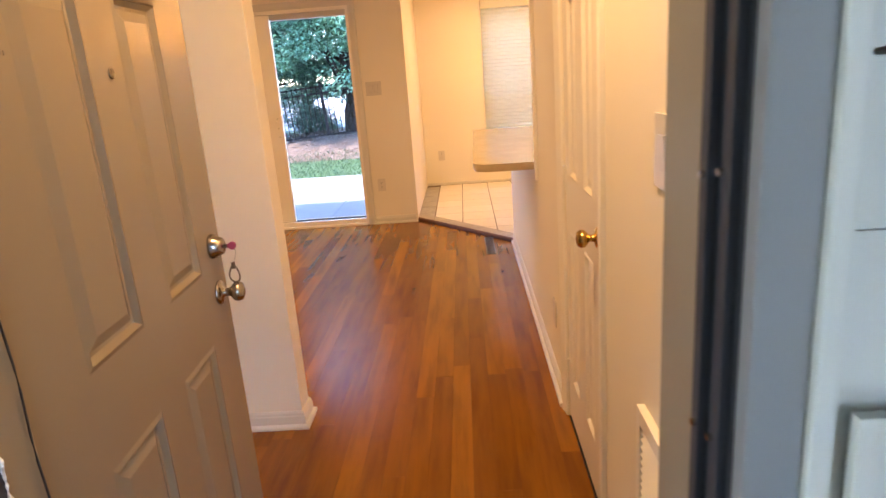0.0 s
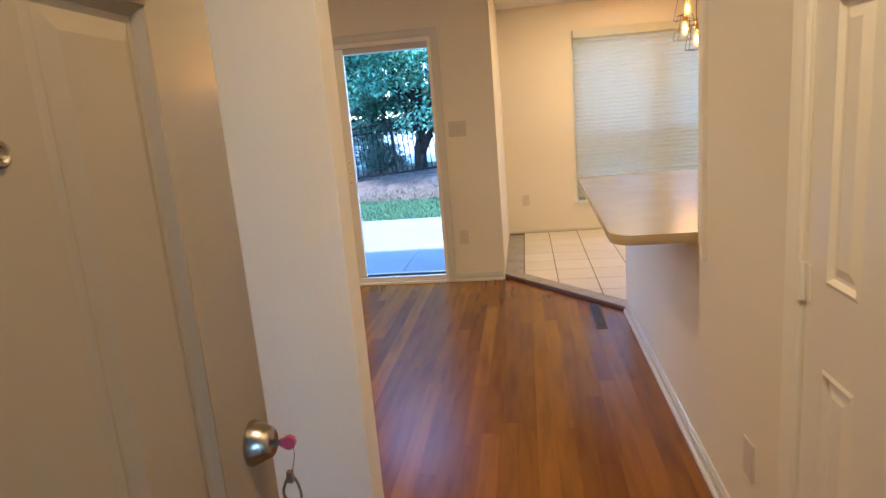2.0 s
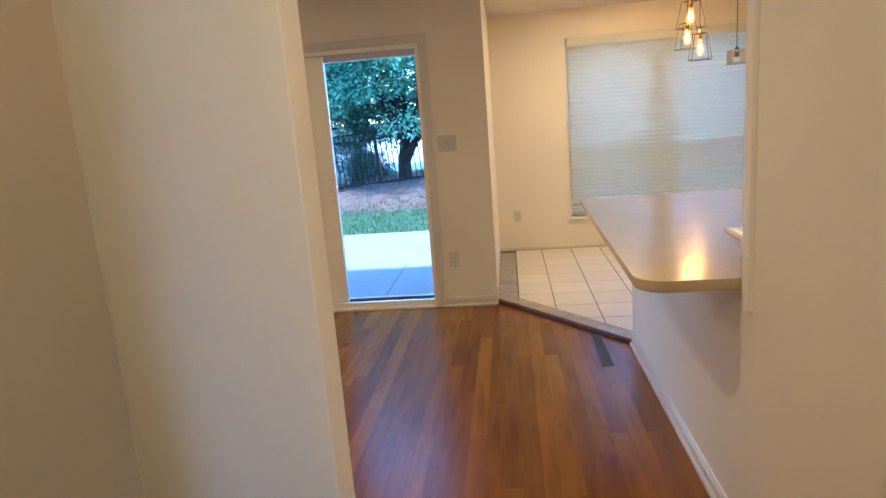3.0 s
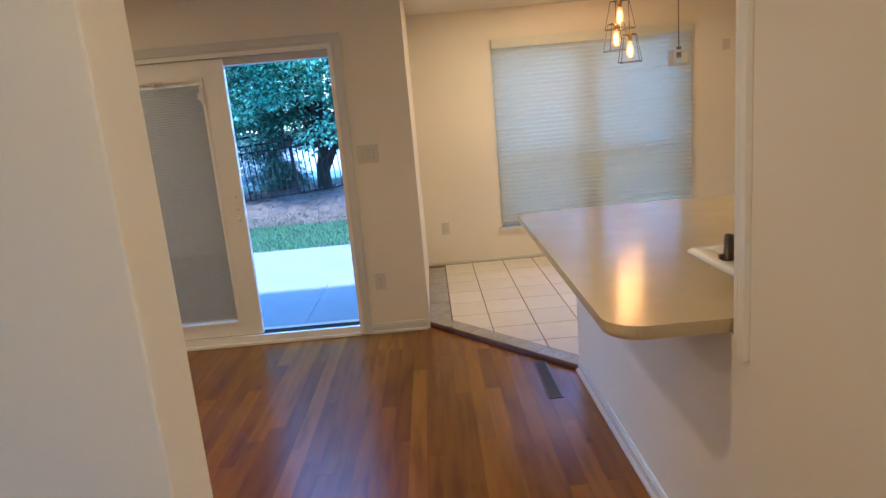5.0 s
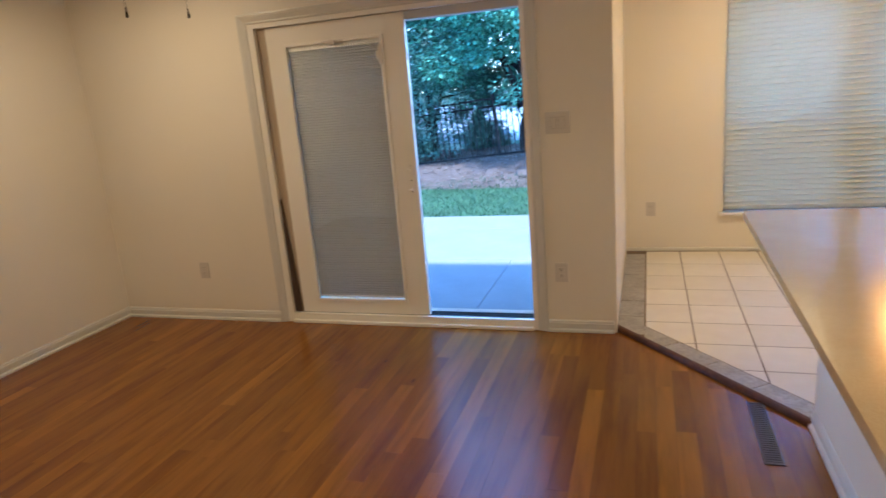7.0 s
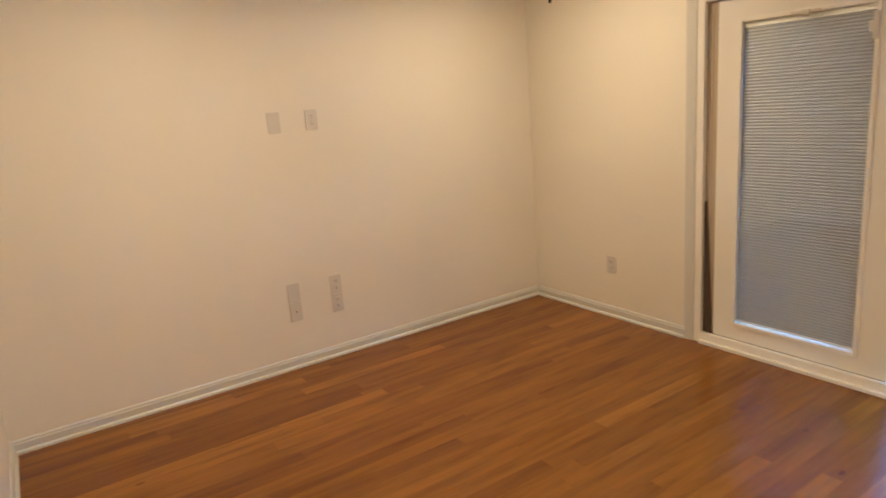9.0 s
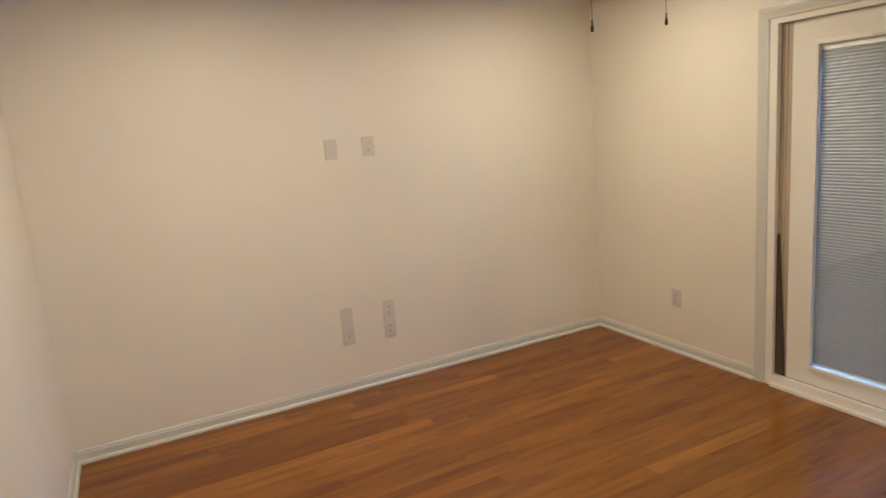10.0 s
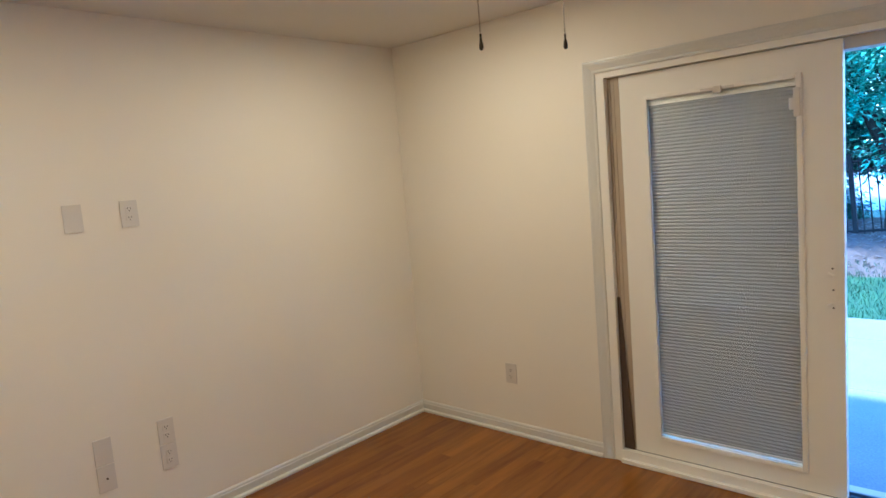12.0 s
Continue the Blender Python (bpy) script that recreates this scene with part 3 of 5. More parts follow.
# ---- kitchen window and its blind ----
window = thing("window_1", pose((WX0 + WX1) / 2, KITCHEN_N + 0.08, WZ0), "wide white double-hung window pair behind closed blinds", "window", "", "structure")
CX, CY = (WX0 + WX1) / 2, KITCHEN_N + 0.08
W = (WX1 - WX0) / 2
H = WZ1 - WZ0
part("window_frame", frame_of(-W + 0.001, W - 0.001, 0.001, H - 0.001, -W + 0.05, W - 0.05, 0.05, H - 0.05, 0.0, 0.06), trim_paint, window)
part("mullion", boxed(-0.055, 0.055, -0.005, 0.06, 0.05, H - 0.05), trim_paint, window)
for side in (-1, 1):
    x0, x1 = (-W + 0.05, -0.055) if side < 0 else (0.055, W - 0.05)
    sash = part("sash", frame_of(x0, x1, H * 0.385, H - 0.05, x0 + 0.035, x1 - 0.035, H * 0.385 + 0.04, H - 0.09, 0.032, 0.058), trim_paint, window)
    p = part("pane", boxed(x0 + 0.035, x1 - 0.035, 0.043, 0.047, H * 0.385 + 0.04, H - 0.09), pane_glass, sash)
    p.visible_shadow = False
    sash = part("sash", frame_of(x0, x1, 0.05, H * 0.385 + 0.035, x0 + 0.035, x1 - 0.035, 0.10, H * 0.385, 0.003, 0.029), trim_paint, window)
    p = part("pane", boxed(x0 + 0.035, x1 - 0.035, 0.014, 0.018, 0.10, H * 0.385), pane_glass, sash)
    p.visible_shadow = False
    part("insect_screen", boxed(x0, x1, 0.061, 0.063, 0.05, H * 0.385), screen_mesh, window, "dark insect screen outside the lower sash")
bm = boxed(-W - 0.035, W + 0.035, -0.115, -0.081, -0.022, 0.004, bevel=0.004)
box(bm, -W + 0.001, W - 0.001, -0.081, -0.001, -0.0, 0.004)
part("window_sill", bm, trim_paint, window)

blind = thing("window_blind", pose(CX, KITCHEN_N - 0.012, 2.176), "cream vinyl slat blind, lowered and closed, over the window", "window blind")
BW = 0.961
part("head_rail", boxed(-BW, BW, -0.03, 0.030, -0.045, 0.0, bevel=0.004), slat_vinyl, blind)
part("valance", boxed(-BW - 0.004, BW + 0.004, -0.040, -0.031, -0.085, 0.002, bevel=0.003), slat_vinyl, blind)
bm = bmesh.new()
prof = [(-0.0235, -0.0262), (-0.0252, -0.0170), (-0.0110, -0.0050), (0.0250, 0.0255)]
a = [bm.verts.new((-BW, y, z)) for y, z in prof] + [bm.verts.new((-BW, y + 0.0022, z + 0.001)) for y, z in reversed(prof)]
b = [bm.verts.new((BW, v.co.y, v.co.z)) for v in a]
for k in range(8):
    bm.faces.new((a[k], a[(k + 1) % 8], b[(k + 1) % 8], b[k]))
bm.faces.new(a), bm.faces.new(list(reversed(b)))
slat_mesh = to_mesh("slat", bm, slat_vinyl)
rows = 40
for k in range(rows):
    s = new("slat", slat_mesh)
    s.parent = blind
    lower = k > 23
    s.location = (random.uniform(-0.002, 0.002), -0.006, -0.105 - k * 0.0419)
    s.rotation_euler = (radians(2 if lower else -2) + random.uniform(-0.012, 0.012), 0, random.uniform(-0.0008, 0.0008))
part("bottom_rail", boxed(-BW, BW, -0.014, 0.014, -1.790, -1.765, bevel=0.004), slat_vinyl, blind)
for x in (-0.74, -0.32, 0.18, 0.74):
    part("ladder_cord", cyl(bmesh.new(), (x, -0.033, -1.77), (x, -0.033, -0.08), 0.0007, n=6), slat_vinyl, blind)
for x, z in ((-0.80, -0.42), (0.80, -0.40)):
    bm = cyl(bmesh.new(), (x, -0.034, z), (x, -0.034, -0.085), 0.0015, n=6)
    cyl(bm, (x, -0.034, z - 0.04), (x, -0.034, z), 0.007, 0.004, n=10)
    part("pull_cord", bm, slat_vinyl, blind)

# ---- the front door, open into the entry ----
def six_panel(bm, width, height, thick, cols, rows_z, sink=0.009, side=1):
    """A moulded slab: x from 0 to width, face towards +y*side at y=0; cols and rows_z are the panels' spans."""
    xs = sorted({0.0, width, *[v for c in cols for v in c]})
    zs = sorted({0.0, height, *[v for r in rows_z for v in r]})

    def ring(x0, x1, z0, z1, depth):
        return [bm.verts.new((x, -depth * side, z)) for x, z in ((x0, z0), (x1, z0), (x1, z1), (x0, z1))]

    def strip(a, b):
        for k in range(4):
            bm.faces.new((a[k], a[(k + 1) % 4], b[(k + 1) % 4], b[k]))

    for x0, x1 in zip(xs, xs[1:]):
        for z0, z1 in zip(zs, zs[1:]):
            if (x0, x1) in cols and (z0, z1) in rows_z:
                steps = [(0.0, 0.0), (0.010, -0.003), (0.020, sink), (0.028, sink), (0.050, sink * 0.15)]
                loops = [ring(x0 + i, x1 - i, z0 + i, z1 - i, d) for i, d in steps]
                for a, b in zip(loops, loops[1:]):
                    strip(a, b)
                bm.faces.new(loops[-1])
            else:
                bm.faces.new(ring(x0, x1, z0, z1, 0.0))
    back = [bm.verts.new((x, -thick * side, z)) for x, z in ((0, 0), (width, 0), (width, height), (0, height))]
    front = [bm.verts.new((x, 0, z)) for x, z in ((0, 0), (width, 0), (width, height), (0, height))]
    bm.faces.new(back)
    strip(back, front)
    bmesh.ops.remove_doubles(bm, verts=bm.verts, dist=0.0002)
    return bm


DOOR_W = 0.892
# local x runs along the leaf from the hinge, local y out of its face into the entry
door_1 = thing("door_1", pose(-0.0946, 1.222, 0.012) @ pose(0, 0, 0, 0, 0, 92.5) @ Matrix.Diagonal((1, -1, 1, 1)), "taupe-painted six-panel steel entry door standing open", "entry door", "", "structure")
COLS = [(0.169, 0.387), (0.519, 0.728)]
bm = six_panel(bmesh.new(), DOOR_W, 2.03, 0.044, COLS, [(0.24, 0.745), (0.936, 1.596), (1.706, 1.92)])
leaf = part("leaf", bm, door_paint, door_1)
KX = DOOR_W - 0.066
turn = pose(0, 0, 0, -90, 0, 0)
bm = lathe(bmesh.new(), [(0.0, 0.0), (0.033, 0.0), (0.033, 0.006), (0.026, 0.009), (0.013, 0.012), (0.0115, 0.030), (0.017, 0.036), (0.0255, 0.044), (0.0275, 0.054), (0.024, 0.064), (0.012, 0.069), (0.0, 0.070)], Matrix.Translation((KX, 0, 0.857)) @ turn)
part("knob", bm, nickel, door_1, "round satin nickel door knob", True)
bm = lathe(bmesh.new(), [(0.0, 0.0), (0.034, 0.0), (0.034, 0.004), (0.023, 0.030), (0.019, 0.033), (0.0, 0.033)], Matrix.Translation((KX, 0, 0.988)) @ turn)
bolt = part("deadbolt", bm, nickel, door_1, "tapered satin nickel deadbolt cylinder", True)
bm = boxed(KX - 0.0012, KX + 0.0012, 0.033, 0.048, 0.982, 0.992)
part("key_blade", bm, nickel, bolt)
bm = cyl(bmesh.new(), (KX - 0.004, 0.056, 0.987), (KX + 0.004, 0.056, 0.987), 0.0105, n=20)
box(bm, KX - 0.004, KX + 0.004, 0.044, 0.054, 0.981, 0.993, bevel=0.001)
part("key_bow", bm, pink_plastic, bolt, "pink plastic key head")
bm = sweep(bmesh.new(), [(KX, 0.061, 0.981), (KX + 0.002, 0.061, 0.965), (KX + 0.001, 0.057, 0.948), (KX, 0.052, 0.934)], 0.0007, 6)
part("key_chain", bm, nickel, bolt)
bm = sweep(bmesh.new(), [(KX + 0.004 * math.sin(2 * a), 0.050 + 0.013 * math.sin(a) * (1.0 - 0.55 * math.cos(a)), 0.908 + 0.024 * math.cos(a)) for a in [2 * math.pi * k / 20 for k in range(21)]], 0.0022, 8)
box(bm, KX - 0.005, KX + 0.005, 0.046, 0.055, 0.922, 0.940, bevel=0.002)
part("key_tag", bm, tag_dark, bolt, "dark leather key loop")
bm = lathe(bmesh.new(), [(0.0, 0.0), (0.011, 0.0), (0.0105, 0.003), (0.007, 0.0045), (0.0065, 0.002), (0.0, 0.002)], Matrix.Translation((0.464, 0, 1.440)) @ turn)
part("peephole", bm, nickel, door_1, "", True)
bm = bmesh.new()
cyl(bm, (0.142, -0.002, 1.470), (0.142, 0.001, 1.470), 0.0028, n=10)
box(bm, 0.149, 0.153, -0.002, 0.001, 1.4665, 1.4735)
part("screw_hole", bm, tag_dark, door_1)
# Dark strip stands in for the shade on the panel's down-facing top bevel.
bm = boxed(0.526, 0.724, -0.002, 0.005, 1.588, 1.600, bevel=0.002)
part("bevel_shade", bm, tag_dark, door_1, "dark strip painting the shade of the panel's top bevel")

# jambs, seals and hinge plates of the front doorway
bm = boxed(-0.125, -0.035, FRONT - 0.22, 1.150, 0.0, 2.09)
box(bm, -0.035, -0.024, FRONT - 0.22, FRONT - 0.146, 0.0, 2.06)
box(bm, 0.788, 0.860, FRONT - 0.212, FRONT - 0.107, 0.0, 2.09)
box(bm, 0.872, 0.885, FRONT - 0.150, FRONT + 0.002, 0.0, 2.09)
box(bm, -0.035, 0.825, FRONT - 0.17, FRONT, 2.06, 2.09)
solid("door_jamb", bm, jamb_paint, "olive grey painted wooden entry door jamb", "door frame")
bm = bmesh.new()
sweep(bm, [(-0.031, 1.143 + 0.002 * math.sin(z * 31), z) for z in np.linspace(0.02, 2.04, 60)], 0.0018, 6)
solid("weather_strip", bm, rubber, "thin dark weather strip on the hinge jamb", "seal")
bm = bmesh.new()
for z0, z1 in ((1.105, 1.27), (0.86, 1.005)):
    box(bm, -0.0245, -0.0205, FRONT - 0.205, FRONT - 0.150, z0, z1, bevel=0.001)
solid("hinge_plate", bm, rubber, "dark metal plates screwed to the door jamb", "hinge")
bm = bmesh.new()
zs = np.linspace(0.80, 1.30, 46)
sweep(bm, [(-0.0205 + 0.001 * math.sin(z * 130), FRONT - 0.150 - (0.012 if 1.005 < z < 1.105 else 0.0) + 0.0012 * math.sin(z * 211), z) for z in zs], [0.0022 + 0.0016 * math.sin(z * 173) ** 2 for z in zs], 7)
solid("torn_seal", bm, foam_white, "torn white foam seal along the hinge jamb", "seal")
bm = boxed(0.7885, 0.860, FRONT - 0.312, FRONT - 0.2125, 0.0, 2.06)
for y0 in (FRONT - 0.257, FRONT - 0.305):
    box(bm, 0.778, 0.7885, y0, y0 + 0.014, 0.0, 2.06, bevel=0.003)
solid("storm_frame", bm, rubber, "dark metal storm door channel on the strike jamb", "door frame")
bm = bmesh.new()
for z in (0.83, 1.06, 1.305, 1.6):
    cyl(bm, (0.774, FRONT - 0.250, z), (0.779, FRONT - 0.250, z), 0.0035, n=10)
    cyl(bm, (0.774, FRONT - 0.290, z + 0.008), (0.779, FRONT - 0.290, z + 0.008), 0.0035, n=10)
solid("screw", bm, nickel, "bright screw heads in the dark channel", "screw")
solid("brick_mould", boxed(0.7885, 0.838, FRONT - 0.335, FRONT - 0.3125, -0.03, 2.14, bevel=0.004), metal_grey, "weathered blue-grey metal outer door frame", "door frame")
solid("corner_board", boxed(0.8385, 0.858, FRONT - 0.343, FRONT - 0.15, -0.03, 2.5, bevel=0.003), siding_paint, "white corner board beside the entry", "trim")
bm = bmesh.new()
prof_h = 0.133
for k in range(20):
    z = -0.06 + k * prof_h
    v = [bm.verts.new((x, y, zz)) for x in (0.8585, 1.9) for y, zz in ((FRONT - 0.15, z), (FRONT - 0.335, z), (FRONT - 0.319, z + prof_h - 0.006), (FRONT - 0.15, z + prof_h - 0.006))]
    bm.faces.new(v[0:4]), bm.faces.new(list(reversed(v[4:8])))
    for i in range(4):
        bm.faces.new((v[i], v[(i + 1) % 4], v[4 + (i + 1) % 4], v[4 + i]))
solid("siding", bm, siding_paint, "white lapped siding boards beside the entry", "siding")
bm = frame_of(0.873, 1.188, 0.965, 1.115, 0.891, 1.168, 0.983, 1.097, FRONT - 0.349, FRONT - 0.336, 0.002)
box(bm, 0.891, 1.168, FRONT - 0.342, FRONT - 0.336, 0.983, 1.097)
solid("mounting_block", bm, siding_paint, "white framed mounting plate on the siding", "plate")

# ---- the closet door ----
door_3 = thing("door_3", pose(EAST + 0.006, 2.142, 0.010) @ pose(0, 0, 0, 0, 0, 90), "white six-panel closet door, shut, with a brass knob", "closet door", "", "structure")
CW = 0.637
bm = six_panel(bmesh.new(), CW, 2.02, 0.035, [(0.124, 0.272), (0.392, 0.540)], [(0.185, 0.806), (1.002, 1.61), (1.72, 1.91)], 0.008)
part("leaf", bm, closet_paint, door_3)
bm = lathe(bmesh.new(), [(0.0, 0.0), (0.031, 0.0), (0.031, 0.004), (0.024, 0.008), (0.011, 0.012), (0.010, 0.026), (0.018, 0.032), (0.026, 0.040), (0.027, 0.050), (0.021, 0.060), (0.008, 0.063), (0.0, 0.063)], Matrix.Translation((0.058, 0, 0.905)) @ turn)
part("knob", bm, brass, door_3, "round polished brass knob", True)
part("latch_plate", boxed(-0.004, 0.004, 0.0005, 0.012, 0.865, 0.945, bevel=0.001), nickel, door_3)
for z in (0.20, 0.985, 1.80):
    bm = boxed(CW - 0.028, CW + 0.014, 0.0005, 0.003, z - 0.045, z + 0.045)
    cyl(bm, (CW + 0.001, 0.009, z - 0.047), (CW + 0.001, 0.009, z + 0.047), 0.0075, n=12)
    part("hinge", bm, trim_paint, door_3, "paint-covered butt hinge")

# ---- breakfast counter and what stands on it ----
def rounded(x0, x1, y0, y1, radii, n=8):
    """A rectangle's outline with a radius for each corner: near-left, near-right, far-right, far-left."""
    pts = []
    for (cx, cy, a0), r in zip(((x0, y0, 180), (x1, y0, 270), (x1, y1, 0), (x0, y1, 90)), radii):
        sx, sy = (1 if cx == x0 else -1), (1 if cy == y0 else -1)
        for k in range(n + 1):
            a = radians(a0 + 90 * k / n)
            pts.append((cx + sx * r + r * math.cos(a), cy + sy * r + r * math.sin(a)))
    return pts


SX0, SX1, SY0, SY1 = 1.118, 1.68, 3.75, 4.490
bm = bmesh.new()
out = [(x + 0.018 * (y - 4.9) * (x < 0.9), y) for x, y in rounded(0.624, 1.95, 3.708, 5.742, (0.105, 0.01, 0.10, 0.025), 10)]
prism(bm, out, 0.900, 0.930)
bmesh.ops.bevel(bm, geom=[e for e in bm.edges if abs(e.verts[0].co.z - e.verts[1].co.z) < 1e-6], offset=0.006, segments=3, profile=0.5, affect="EDGES")
top = thing("countertop", pose(0, 0, 0), "glossy cream speckled laminate breakfast counter with rounded corner", "countertop")
part("top", bm, laminate, top)
bm = bmesh.new()
prism(bm, [(x + 0.018 * (y - 4.9) * (x < 0.9), y) for x, y in rounded(0.630, 1.944, 3.714, 5.736, (0.10, 0.01, 0.095, 0.02), 10)], 0.8885, 0.8995)
part("edge_band", bm, laminate, top)
cab = thing("base_cabinet", pose(1.46, 4.6, 0.0), "white kitchen base cabinet carrying the counter", "cabinet")
bm = boxed(-0.405, 0.42, -0.88, 0.965, 0.10, 0.889, bevel=0.003)
part("body", bm, closet_paint, cab)
part("plinth", boxed(-0.405, 0.36, -0.88, 0.965, 0.0, 0.0995), closet_paint, cab)

sink = thing("sink", pose((SX0 + SX1) / 2, (SY0 + SY1) / 2, 0.930), "white enamel drop-in sink set into the counter", "sink")
sw, sh = (SX1 - SX0) / 2, (SY1 - SY0) / 2
bm = bmesh.new()
o1 = rounded(-sw, sw, -sh, sh, (0.03,) * 4, 5)
o2 = rounded(-sw + 0.012, sw - 0.012, -sh + 0.012, sh - 0.012, (0.03,) * 4, 5)
o3 = rounded(-sw + 0.075, sw - 0.05, -sh + 0.05, sh - 0.05, (0.05,) * 4, 5)
o4 = rounded(-sw + 0.085, sw - 0.06, -sh + 0.06, sh - 0.06, (0.05,) * 4, 5)
loops = [[bm.verts.new((x, y, z)) for x, y in o] for o, z in ((o1, 0.0005), (o1, 0.008), (o2, 0.017), (o3, 0.015), (o4, 0.002))]
for a, b in zip(loops, loops[1:]):
    n = len(a)
    for k in range(n):
        bm.faces.new((a[k], a[(k + 1) % n], b[(k + 1) % n], b[k]))
bm.faces.new(loops[-1])
part("basin", bm, sink_white, sink, "", True)
faucet = thing("faucet", pose(1.180, 4.252, 0.9465), "dark brushed metal faucet post on the sink rim", "faucet")
bm = lathe(bmesh.new(), [(0.0, 0.0), (0.028, 0.0), (0.028, 0.006), (0.018, 0.010), (0.017, 0.075), (0.014, 0.090), (0.0, 0.094)])
part("post", bm, steel, faucet, "", True)
bm = cyl(bmesh.new(), (-0.012, 0, 0.012), (-0.034, 0.0, 0.012), 0.009, n=12)
part("base_knob", bm, steel, faucet, "", True)

# ---- outlets, switches and plates ----
def wall_plate(name, place, kind, label, category, w=0.078, h=0.122, group=""):
    """A plate whose local y points into the wall; kind: blank, duplex, coax or rockers."""
    t = thing(name, place, label, category, group)
    plastic = switch_plastic if kind == "rockers" else plate_plastic
    part("plate", boxed(-w / 2, w / 2, -0.0068, 0.0, -h / 2, h / 2, bevel=0.002), plastic, t)
    if kind == "duplex":
        for dz in (-0.0205, 0.0205):
            bm = boxed(-0.017, 0.017, -0.009, -0.005, dz - 0.0145, dz + 0.0145, bevel=0.003)
            face = part("receptacle", bm, plastic, t)
            bm = bmesh.new()
            box(bm, -0.0075, -0.0052, -0.0096, -0.0085, dz - 0.001, dz + 0.0085)
            box(bm, 0.0052, 0.0075, -0.0096, -0.0085, dz + 0.0, dz + 0.0075)
            cyl(bm, (0, -0.0096, dz - 0.0075), (0, -0.0085, dz - 0.0075), 0.0026, n=10)
            part("slot", bm, slot_dark, face, "dark prong slots")
    if kind == "coax":
        bm = cyl(bmesh.new(), (0, -0.014, 0), (0, -0.005, 0), 0.0045, n=10)
        part("coax_jack", bm, tag_dark, t, "dark threaded cable jack")
    if kind == "rockers":
        for dx in (-0.024, 0.024):
            # Grey bezel puts the shaded gap round each rocker into the colour.
            bm = boxed(dx - 0.0175, dx + 0.0175, -0.0072, -0.0055, -0.034, 0.034, bevel=0.0008)
            bz = part("bezel", bm, bezel_gap_shade, t)
            bm = bmesh.new()
            v = [bm.verts.new(p) for p in ((dx - 0.0155, -0.0074, -0.032), (dx + 0.0155, -0.0074, -0.032), (dx + 0.0155, -0.0095, 0.0), (dx - 0.0155, -0.0095, 0.0), (dx + 0.0155, -0.0120, 0.032), (dx - 0.0155, -0.0120, 0.032))]
            w2 = [bm.verts.new((p.co.x, -0.0056, p.co.z)) for p in v]
            bm.faces.new((v[0], v[1], v[2], v[3])), bm.faces.new((v[3], v[2], v[4], v[5]))
            bm.faces.new((v[0], v[3], v[5], w2[5], w2[3], w2[0])), bm.faces.new((v[1], v[2], v[4], w2[4], w2[2], w2[1]))
            bm.faces.new((v[5], v[4], w2[4], w2[5])), bm.faces.new((v[0], v[1], w2[1], w2[0]))
            part("rocker", bm, plastic, bz)
    if kind in ("duplex", "blank", "coax"):
        for dz in ((0.0,) if kind == "duplex" else (-0.042, 0.042)):
            part("screw", cyl(bmesh.new(), (0, -0.0075, dz), (0, -0.0055, dz), 0.003, n=10), plastic, t)
    return t


def on_north(x, z, y=NORTH):
    return pose(x, y, z)


def on_west(y, z):
    return pose(WEST, y, z, 0, 0, 90)


def on_east(y, z):
    return pose(EAST, y, z, 0, 0, -90)


wall_plate("blank_plate", on_west(4.537, 1.558), "blank", "white blank plate high on the white wall", "wall plate", group="plates on the long wall")
wall_plate("outlet", on_west(4.778, 1.558), "duplex", "white duplex outlet high on the white wall", "outlet", group="plates on the long wall")
wall_plate("blank_plate", on_west(4.518, 0.498), "blank", "white blank plate stacked above a cable plate", "wall plate", group="plates on the long wall")
wall_plate("cable_plate", on_west(4.518, 0.372), "coax", "white cable plate stacked under a blank plate", "wall plate", group="plates on the long wall")
wall_plate("outlet", on_west(4.808, 0.492), "duplex", "white duplex outlet stacked above another outlet", "outlet", group="plates on the long wall")
wall_plate("outlet", on_west(4.808, 0.366), "duplex", "white duplex outlet stacked under another outlet", "outlet", group="plates on the long wall")
wall_plate("outlet", on_north(-2.918, 0.383), "duplex", "white duplex outlet low beside the patio door", "outlet")
wall_plate("light_switch", on_north(-0.258, 1.305), "rockers", "white double rocker switch beside the patio door", "light switch", 0.145, 0.126)
wall_plate("outlet", on_north(-0.268, 0.388), "duplex", "white duplex outlet under the double switch", "outlet")
wall_plate("outlet", on_north(0.266, 0.397, KITCHEN_N), "duplex", "white duplex outlet low on the kitchen wall", "outlet")
wall_plate("light_switch", on_east(1.541, 1.240), "rockers", "white double rocker switch inside the entry", "light switch", 0.155, 0.136)
wall_plate("blank_plate", on_east(3.115, 0.330), "blank", "white blank plate low in the entry", "wall plate")
# Small bump of unknown kind on the kitchen wall, built as a blank plate.
wall_plate("small_wall_plate", on_north(3.12, 1.95, KITCHEN_N), "blank", "small white plate on the kitchen wall", "wall plate", 0.07, 0.10)

# ---- return air grille in the entry ----
grille = thing("air_grille", pose(EAST, 1.46, 0.39, 0, 0, -90), "white metal return air grille low in the entry", "air grille")
part("frame", frame_of(-0.225, 0.225, -0.28, 0.28, -0.195, 0.195, -0.245, 0.245, -0.018, 0.0, 0.003), trim_paint, grille)
part("backing", boxed(-0.195, 0.195, -0.003, 0.0, -0.245, 0.245), slot_dark, grille)
bm = bmesh.new()
v = [bm.verts.new(p) for p in ((-0.195, -0.016, -0.005), (0.195, -0.016, -0.005), (0.195, -0.004, 0.008), (-0.195, -0.004, 0.008), (-0.195, -0.0145, -0.006), (0.195, -0.0145, -0.006), (0.195, -0.0025, 0.007), (-0.195, -0.0025, 0.007))]
